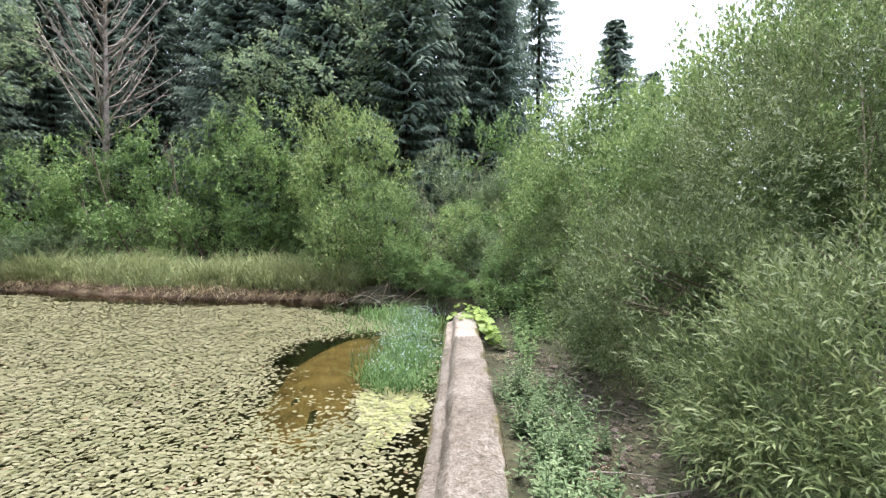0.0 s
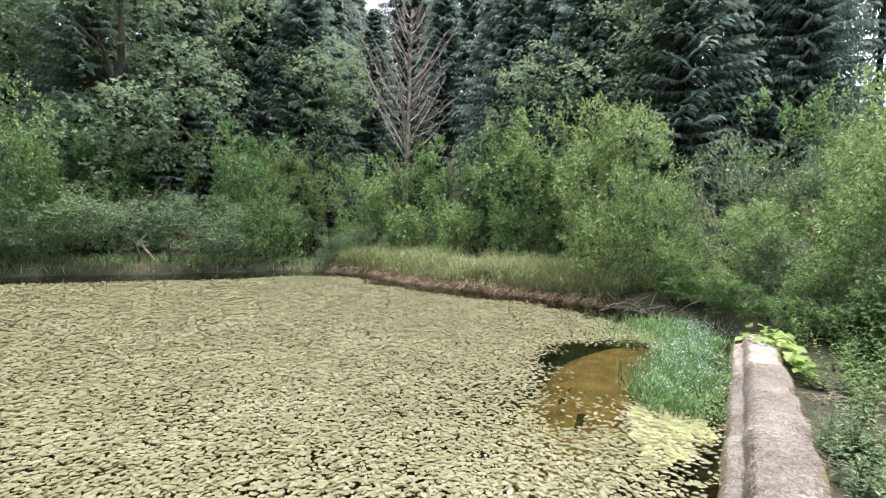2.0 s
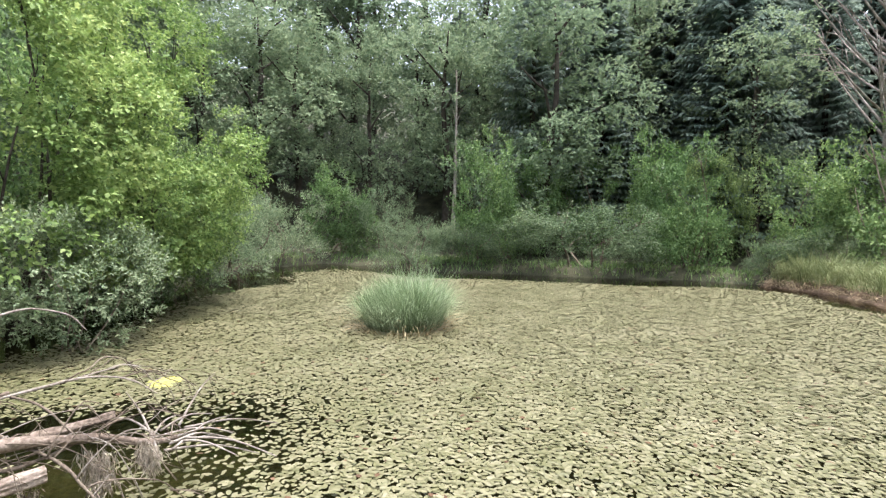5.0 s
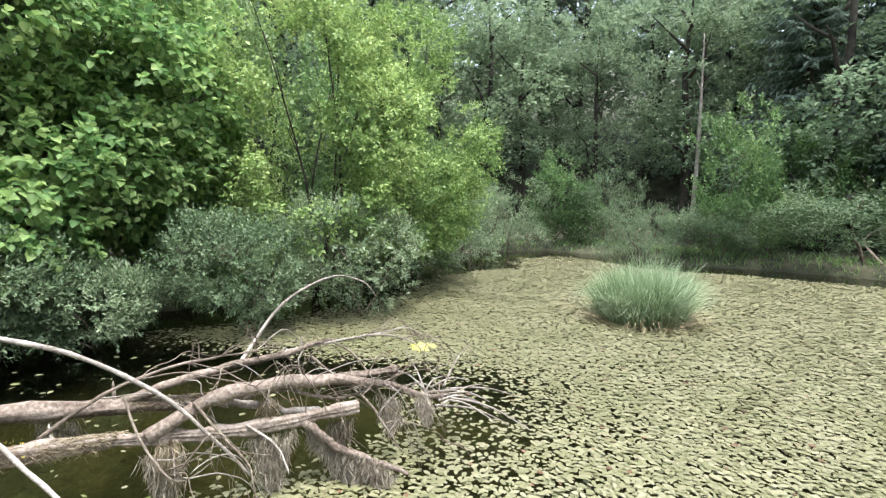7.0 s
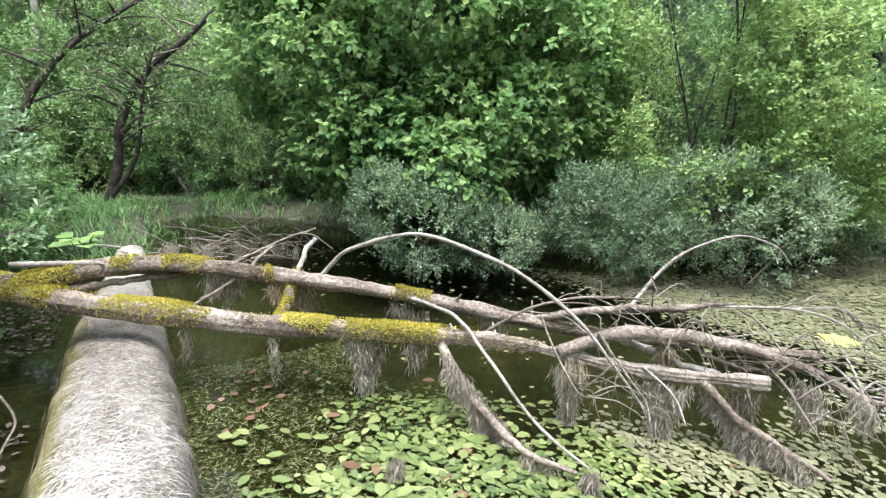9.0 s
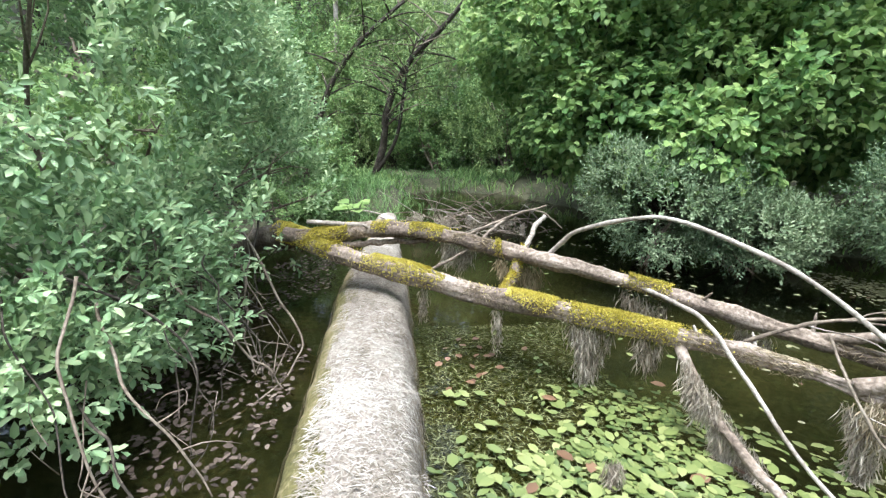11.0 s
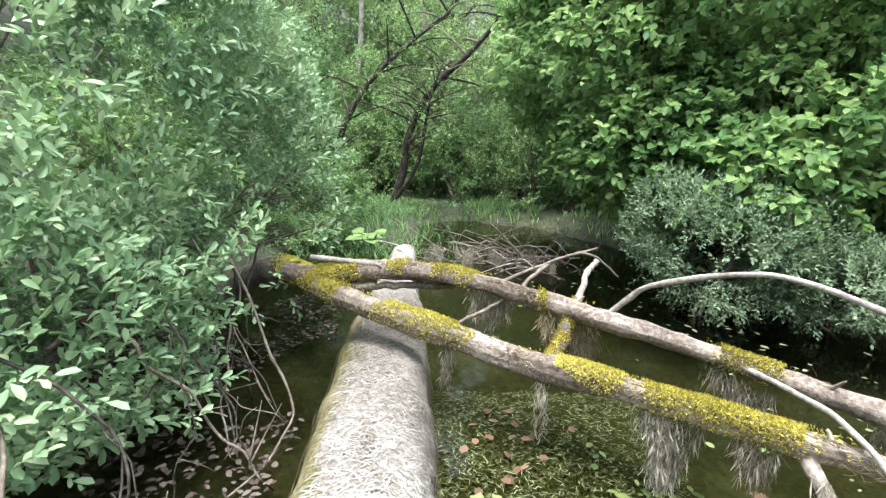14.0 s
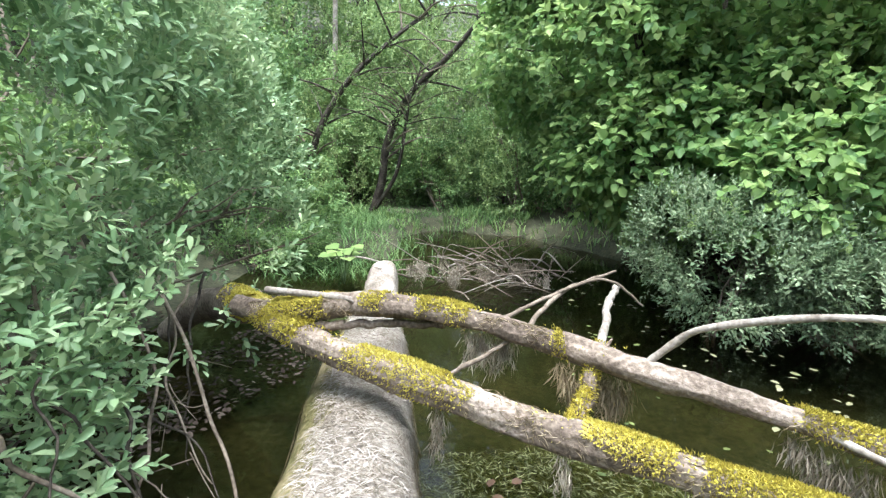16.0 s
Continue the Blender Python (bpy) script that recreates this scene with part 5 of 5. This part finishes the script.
def build_snag(x, y, h, label):
    g = np.random.default_rng(int(abs(x * 10)))
    t = thing("dead_snag", label, "tree", (x, y, ground_z(x, y) - 0.1), "dead snags")
    tubes_ob("trunk", [tube_arrays([(0, 0, 0), (0.1, 0.05, h * 0.5), (0, 0, h)], [0.13, 0.09, 0.02], 7, 0.04, 12)], M_GREY, t)
    for i in range(9):
        z, a = h * g.uniform(0.45, 0.97), g.uniform(0, 6.28)
        b, e = np.array([0, 0, z]), np.array([math.cos(a) * 0.5, math.sin(a) * 0.5, z + g.uniform(0.2, 0.7)])
        tubes_ob("branch", [tube_arrays([b, e], [0.025, 0.008], 5, 0, 4)], M_GREY, t)


build_snag(-25.2, 5.5, 10.0, "thin bleached dead trunk among green trees")


# ---- reeds, grass and herbs ----
def build_reeds():
    n = 6200
    a, r = rng.uniform(0, 6.28, n), np.sqrt(rng.random(n))
    p = np.column_stack([r * np.cos(a) * 0.55, r * np.sin(a) * 0.62, np.full(n, -0.1)])
    d = np.column_stack([np.cos(a) * r * 0.13, np.sin(a) * r * 0.15, np.ones(n)]) + rng.normal(0, 0.075, (n, 3))
    tall = 1.16 - 0.35 * r ** 2 + 0.22 * p[:, 1] - 0.18 * p[:, 0] + 0.12 * lump(p, 441, 3.0)
    v, f = blade_arrays(p, d, rng.uniform(0.75, 1.5, n) * tall, rng.uniform(0.005, 0.011, n), rng.uniform(0.25, 1.0, n))
    t = thing("reed_clump", "dense clump of blue-green reeds, higher on one side, in the pond", "reeds", (-8.6, 0.75, 0))
    mesh_ob("foliage", v, f, M_REED, t)
    m = 220
    a, r = rng.uniform(0, 6.28, m), np.sqrt(rng.random(m))
    p = np.column_stack([r * np.cos(a) * 0.9, r * np.sin(a) * 0.85, np.full(m, -0.05)])
    v, f = blade_arrays(p, np.column_stack([np.cos(a) * 0.7, np.sin(a) * 0.7, np.ones(m)]), rng.uniform(0.4, 0.8, m), 0.012, rng.uniform(0.6, 1.2, m))
    mesh_ob("dry_foliage", v, f, M_DRYG, t, "straw-coloured dead blades")


build_reeds()


def grass_patch(name, label, mat, pts, h0, h1, w, bend, lean=0.25):
    n = len(pts)
    z = np.maximum(ground_height(pts), -0.05)
    p = np.column_stack([pts, z - 0.02])
    d = np.column_stack([rng.normal(0, lean, (n, 2)), np.ones(n)])
    tuft = 0.85 + 0.4 * lump(np.column_stack([pts, 0 * z]), 77, 1.8)
    v, f = blade_arrays(p, d, rng.uniform(h0, h1, n) * tuft, rng.uniform(0.6, 1.3, n) * w, rng.uniform(*bend, n))
    return tagged(mesh_ob(name, v, f, mat), label, "grass", kind="stuff")


def shore_points(n, i0, i1, d0, d1):
    """Points along the shore from one corner of the pond to another, d0 to d1 metres inland."""
    seg = POND[i0:i1 + 1]
    s = rng.uniform(0, len(seg) - 1.001, n)
    k = s.astype(int)
    p = seg[k] * (1 - (s - k)[:, None]) + seg[k + 1] * (s - k)[:, None]
    t = unit(seg[k + 1] - seg[k])
    return p + np.column_stack([t[:, 1], -t[:, 0]]) * rng.uniform(d0, d1, n)[:, None]


side = shore_points(400, 2, 8, 0.5, 1.0)
sign = 1.0 if np.median(pond_distance(side)) > 0 else -1.0
grass_patch("bank_grass", "tall pale yellow-green grass on the far bank", M_GRASS, shore_points(15000, 2, 8, sign * 0.1, sign * 2.6), 0.85, 1.6, 0.02, (0.3, 1.2))
grass_patch("bank_sedge", "drooping grass along the broken bank edge", M_DRYG, shore_points(3600, 2, 8, sign * 0.0, sign * 0.4), 0.4, 0.85, 0.015, (0.8, 1.6), 0.5)
# darker green than the bank grass: shade along the shore, put into the colour
grass_patch("shore_grass", "rough grass under the pond-side shrubs, coloured darker for their shade", M_GREEN, shore_points(7000, 8, 24, sign * 0.1, sign * 2.4), 0.2, 0.5, 0.03, (0.2, 0.9))
n = 5200
isl = np.column_stack([rng.normal(-0.5, 0.28, n), rng.uniform(5.2, 10.2, n)])
edge = -1.05 + 0.35 * np.sin(isl[:, 1] * 1.7) - 0.12 * (isl[:, 1] - 6)
isl = isl[(isl[:, 0] > np.maximum(edge, -1.6)) & (isl[:, 0] < wall_x(isl[:, 1]) - 0.3)]
grass_patch("marsh_grass", "lush blue-green marsh grass growing against the wall", M_LUSH, isl, 0.18, 0.42, 0.012, (0.2, 0.9), 0.3)
n = 1500
far = np.column_stack([rng.normal(-1.0, 0.6, n), rng.uniform(8.5, 11.5, n)])
far = far[far[:, 0] < 0.05]
grass_patch("marsh_grass", "lush marsh grass at the end of the wall", M_LUSH, far, 0.25, 0.5, 0.014, (0.2, 0.9), 0.3)
grass_patch("lawn_grass", "short green grass beyond the end of the wall", M_LUSH, np.column_stack([rng.uniform(-4.0, 2.5, 6000), rng.uniform(-19, -13.6, 6000)]), 0.1, 0.28, 0.02, (0.2, 0.8), 0.3)
grass_patch("tall_grass", "green grass growing over the sunken end of the wall", M_LUSH, np.column_stack([rng.normal(0.3, 0.6, 2600), rng.uniform(-14.5, -8.5, 2600)]), 0.2, 0.5, 0.014, (0.3, 1.0), 0.35)
m = 900
k = rng.integers(0, len(isl), m)
p = np.column_stack([isl[k] + rng.normal(0, 0.03, (m, 2)), rng.uniform(0.22, 0.36, m)])
v, f = leaf_arrays(p, rng.normal(0, 1, (m, 3)), np.tile([0, 0, 1.0], (m, 1)) + rng.normal(0, 0.3, (m, 3)), 0.014, 0.012, 0.1, 0.6)
tagged(mesh_ob("marsh_flowers", v, f, M_FLOWER), "tiny pale blue flowers among the marsh grass", "flowers", kind="stuff")


def build_broken_bank():
    """The bare earth lip of the far bank."""
    seg = POND[2:9]
    rows, cols = 90, 6
    verts = []
    for i in range(rows):
        s = i / (rows - 1) * (len(seg) - 1.001)
        k = int(s)
        p = seg[k] * (1 - (s - k)) + seg[k + 1] * (s - k)
        t = unit(seg[k + 1] - seg[k])
        o = np.array([t[1], -t[0]]) * sign
        w = 0.08 * math.sin(i * 0.9) + 0.05 * math.sin(i * 2.3)
        for q, (dd, z) in enumerate(((-0.35, -0.12), (-0.2, 0.02), (-0.1, 0.05), (-0.02, 0.13), (0.08, 0.24), (0.5, 0.31))):
            c = p + o * (dd + w * (1 if q < 5 else 0))
            verts.append((c[0], c[1], z + 0.02 * math.sin(i * 1.7 + q * 2)))
    faces = [(i * cols + q, i * cols + q + 1, (i + 1) * cols + q + 1, (i + 1) * cols + q) for i in range(rows - 1) for q in range(cols - 1)]
    tagged(mesh_ob("earth_bank", verts, faces, M_BANK, smooth=True), "bare reddish-brown eroded earth bank", "bank", kind="structure")


build_broken_bank()


def herb(name, label, mat, x, y, h, stems, leaf, w, seed, blunt=0.4, z=None):
    """A leafy herb: upright stalks with leaves in pairs."""
    g = np.random.default_rng(seed)
    t = thing(name, label, "plant", (x, y, (ground_z(x, y) if z is None else z) - 0.02), "herbs beside the wall")
    sets = []
    for i in range(stems):
        b = np.array([*g.normal(0, 0.1, 2), 0])
        top = b + np.array([*g.normal(0, 0.1, 2), h * g.uniform(0.65, 1.1)])
        tubes_ob("stalk", [tube_arrays([b, (b + top) / 2 + g.normal(0, 0.015, 3), top], [0.004, 0.003, 0.0015], 4, 0, 5)], M_HERB, t)
        k = 16
        s = np.linspace(0.15, 1.0, k)
        P = b + (top - b) * s[:, None]
        a = np.arange(k) // 2 * 1.57 + (np.arange(k) % 2) * 3.14 + i
        D = np.column_stack([np.cos(a), np.sin(a), 0.25 + 0.4 * s])
        sets.append(leaf_arrays(P, D, np.tile([0, 0, 1.0], (k, 1)), leaf * (1.15 - 0.5 * s), w * (1.15 - 0.5 * s), 0.2, blunt, 0.2))
    v, f = merge(*sets)
    mesh_ob("leaves", v, f, mat, t)
    return t


g = np.random.default_rng(451)
for i in range(52):
    y = g.uniform(1.7, 5.2)
    x = float(wall_x(y)) + 0.42 + abs(g.normal(0, 0.3)) + 0.05 * max(0, 3 - y)
    herb("herb_plant", "leafy grey-green herb growing beside the wall", M_HERB, x, y, g.uniform(0.25, 0.5), 5, 0.07, 0.026, 460 + i)
for i in range(26):
    y = g.uniform(6.0, 12.5)
    x = 0.95 + g.uniform(0, 1.3)
    herb("nettle_plant", "dark green nettles under the shrubs", M_GREEN, x, y, g.uniform(0.35, 0.75), 6, 0.08, 0.04, 500 + i)
for i in range(10):
    y = g.uniform(-12.5, -9.2)
    herb("herb_plant", "leafy green herb at the end of the wall", M_GREEN, g.uniform(0.1, 1.8), y, g.uniform(0.25, 0.5), 6, 0.08, 0.04, 540 + i)
n = 900
pts = np.column_stack([rng.uniform(0.62, 1.2, n), rng.uniform(2.2, 6.8, n)])
grass_patch("dead_grass", "straw-coloured dead grass beside the wall", M_DRYG, pts[lump(np.column_stack([pts, 0 * pts[:, :1]]), 555, 1.5) > 0.0], 0.1, 0.25, 0.006, (0.6, 1.6), 0.8)


def build_vine():
    """The broad-leaved plant that covers the wall's end."""
    t = thing("vine", "bright green broad-leaved vine covering the wall's end", "plant", (0.6, 8.6, 0.3))
    n = 230
    P = np.column_stack([np.where(rng.random(n) < 0.45, rng.normal(-0.1, 0.2, n), rng.normal(0.22, 0.09, n)), rng.uniform(-1.4, 0.7, n), rng.uniform(-0.05, 0.2, n)])
    P = P[(P[:, 0] > 0.08) | (P[:, 1] > -0.25)]
    P[:, 2] -= np.maximum(P[:, 0] - 0.12, 0) * 1.4
    for q in P:
        a = rng.uniform(0, 6.28)
        v, f = leaf_arrays(np.array([q]), np.array([[math.cos(a), math.sin(a), rng.normal(0, 0.2)]]), np.array([[0.35 * (q[0] > 0.1) + rng.normal(0, 0.25), rng.normal(-0.2, 0.25), 1.0]]), rng.uniform(0.1, 0.16), rng.uniform(0.1, 0.15), 0.12, 0.4, 0.15)
        mesh_ob("leaf", v, f, M_VINE, t)
    tubes_ob("stem", [tube_arrays([(0.3, -1.3, -0.3), (0.2, -0.6, 0.02), (0.05, 0.1, 0.08), (-0.2, 0.6, 0.05)], [0.008, 0.008, 0.006, 0.004], 5, 0, 16)], M_HERB, t)


build_vine()


def build_butterbur():
    t = thing("butterbur", "low plant with large round green leaves beside the wall", "plant", (0.32, -8.4, 0.05))
    for i in range(11):
        a, r = i * 2.4, rng.uniform(0.05, 0.3)
        top = np.array([r * math.cos(a), r * math.sin(a), rng.uniform(0.25, 0.48)])
        tubes_ob("stalk", [tube_arrays([(0, 0, -0.05), top * 0.5 + np.array([0, 0, 0.05]), top], [0.008, 0.007, 0.005], 5, 0, 6)], M_HERB, t)
        v, f = leaf_arrays(top[None] - 0.07 * np.array([[math.cos(a), math.sin(a), 0]]), np.array([[math.cos(a), math.sin(a), 0.1]]), np.array([[rng.normal(0, 0.2), 0.2, 1.0]]), 0.22, 0.21, 0.1, 0.4, 0.1)
        mesh_ob("leaf", v, f, M_HAZEL, t)


build_butterbur()


def build_stones():
    """Loose stones and gravel beside the wall."""
    shapes = []
    for k in range(5):
        bm = bmesh.new()
        bmesh.ops.create_icosphere(bm, subdivisions=2, radius=1)
        for v in bm.verts:
            v.co *= 1 + 0.42 * noise.noise(v.co * 1.3 + Vector((k * 7, 0, 0))) + 0.2 * noise.noise(v.co * 3.1 + Vector((0, k * 5, 0)))
            v.co.z *= 0.6
        me = bpy.data.meshes.new("stone")
        bm.to_mesh(me)
        bm.free()
        me.materials.append(M_STONE)
        shapes.append(me)
    g = random.Random(5)
    for i in range(180):
        ob = new("stone", shapes[i % 5])
        y = g.uniform(2.0, 6.5)
        x = 1.25 + g.gauss(0.25, 0.28) + 0.12 * max(0, 4 - y)
        s = g.choice([0.015, 0.018, 0.022, 0.028, 0.035, 0.05])
        ob.matrix_basis = Matrix.Translation((x, y, ground_z(x, y) + s * 0.2)) @ Euler((g.uniform(-0.3, 0.3), g.uniform(-0.3, 0.3), g.uniform(0, 6))).to_matrix().to_4x4() @ Matrix.Diagonal((s, s * g.uniform(0.7, 1.2), s, 1))
        tagged(ob, "small rough grey-brown stone on bare soil", "stone", "stones beside the wall")
    n = 1400
    pts = np.column_stack([1.35 + rng.normal(0.15, 0.4, n), rng.uniform(1.8, 8.0, n)])
    pts = pts[pts[:, 0] > 0.7]
    sets = []
    base = np.array([(1, 0, 0), (-1, 0, 0), (0, 1, 0), (0, -1, 0), (0, 0, 0.7), (0, 0, -0.7)], float)
    tri = np.array([(0, 2, 4), (2, 1, 4), (1, 3, 4), (3, 0, 4), (2, 0, 5), (1, 2, 5), (3, 1, 5), (0, 3, 5)])
    for p in pts:
        s = rng.uniform(0.006, 0.02)
        sets.append((base * s * rng.uniform(0.7, 1.3, (6, 3)) + np.array([*p, ground_z(*p) + s * 0.2]), tri))
    v, f = merge(*sets)
    tagged(mesh_ob("gravel", v, f, M_STONE), "loose grey gravel on brown soil", "gravel", kind="stuff")


build_stones()


# ---- the trees at the far end of the wall ----
def build_leaning_tree(place, lines, label, seed):
    g = np.random.default_rng(seed)
    t = thing("leaning_tree", label, "tree", place, "leaning trees")
    crown = []
    for line, r in lines:
        line = np.array(line, float)
        tubes_ob("trunk", [tube_arrays(line, np.linspace(r, r * 0.35, len(line)), 8, 0.05, 24)], M_DARKBARK, t)
        for i in range(22):
            s = g.uniform(0.2, 1.0)
            a = along(line, np.array([s]))[0]
            d = unit(np.array([g.normal(0, 0.8), g.normal(0.2, 0.6), g.uniform(-0.1, 0.6)]))
            L = g.uniform(0.6, 1.9)
            e = a + d * L
            limb = tubes_ob("branch", [tube_arrays([a, a + d * L * 0.5 + np.array([0, 0, 0.1]), e], [r * 0.3, r * 0.2, 0.004], 5, 0.03, 8)], M_TWIG if i % 2 else M_DARKBARK, t)
            for q in range(3):
                b = a + d * L * g.uniform(0.4, 1)
                w = b + unit(g.normal(0, 1, 3)) * g.uniform(0.2, 0.5)
                tubes_ob("twig", [tube_arrays([b, (b + w) / 2 + g.normal(0, 0.03, 3), w], [0.006, 0.004, 0.002], 4, 0, 5)], M_TWIG, limb)
            crown.append(e)
    c = np.array(crown)
    p = np.repeat(c, 24, 0) + g.normal(0, 0.5, (len(c) * 24, 3))
    v, f = shoots(p, unit(g.normal(0, 1, p.shape)), 5, 0.18, 0.06, 0.035, seed + 1, 0.2, simple=True)
    mesh_ob("crown", v, f, M_LIME, t)


build_leaning_tree((0.18, -14.08, 0.28), [([(0, 0, -0.15), (-0.31, -0.06, 0.89), (-0.44, -0.05, 1.9), (-0.96, 0.07, 3.01), (-1.89, 0.33, 3.94), (-2.77, 0.77, 4.99), (-3.3, 1.2, 5.8)], 0.115), ([(-0.05, 0.05, 0.1), (-0.64, 0.24, 1.05), (-0.86, 0.28, 2.24), (-0.95, 0.35, 2.84), (-1.2, 0.4, 3.6)], 0.06)], "dark slender tree leaning over the water", 601)
build_leaning_tree((1.98, -13.54, 0.1), [([(0, 0, -0.1), (-0.34, -0.17, 1.17), (-0.69, -0.19, 2.34), (-1.31, -0.13, 3.34), (-2.18, 0.01, 4.18), (-3.07, 0.23, 4.85)], 0.1)], "dark leaning tree with bare twigs at the wall's end", 611)
grey = thing("birch_tree", "straight pale grey trunk seen through leaves", "tree", (1.28, -17.2, ground_z(1.28, -17.2)))
tubes_ob("trunk", [tube_arrays([(0, 0, -0.1), (0.03, 0, 3), (0, 0, 8)], [0.09, 0.08, 0.06], 9, 0.02, 14)], M_GREY, grey)


# ---- loose litter on the bare strip beside the wall ----
n = 1500
p = np.column_stack([rng.uniform(0.65, 2.3, n), rng.uniform(1.6, 8.5, n)])
z = ground_height(p) + rng.uniform(0.004, 0.03, n)
a = rng.uniform(0, 6.28, n)
v, f = leaf_arrays(np.column_stack([p, z]), np.column_stack([np.cos(a), np.sin(a), rng.normal(0, 0.25, n)]), np.column_stack([rng.normal(0, 0.4, (n, 2)), np.ones(n)]), rng.uniform(0.03, 0.08, n), rng.uniform(0.012, 0.03, n), 0.15, 0.5)
tagged(mesh_ob("dry_leaves", v, f, M_LITTER), "dry brown leaves on the stony strip", "leaf litter", kind="stuff")
for i in range(16):
    x, y, a, L = rng.uniform(0.75, 1.9), rng.uniform(2.2, 7.5), rng.uniform(0, 6.28), rng.uniform(0.3, 0.8)
    zz = ground_z(x, y) + 0.015
    st = thing("dead_stick", "thin dry stick lying on the stony strip", "stick", (x, y, zz), "sticks beside the wall")
    tubes_ob("stick", [tube_arrays([(0, 0, 0), (L * 0.5 * math.cos(a), L * 0.5 * math.sin(a), 0.05), (L * math.cos(a + 0.2), L * math.sin(a + 0.2), 0.02)], [0.008, 0.006, 0.003], 5, 0.03, 8)], M_GREY, st)
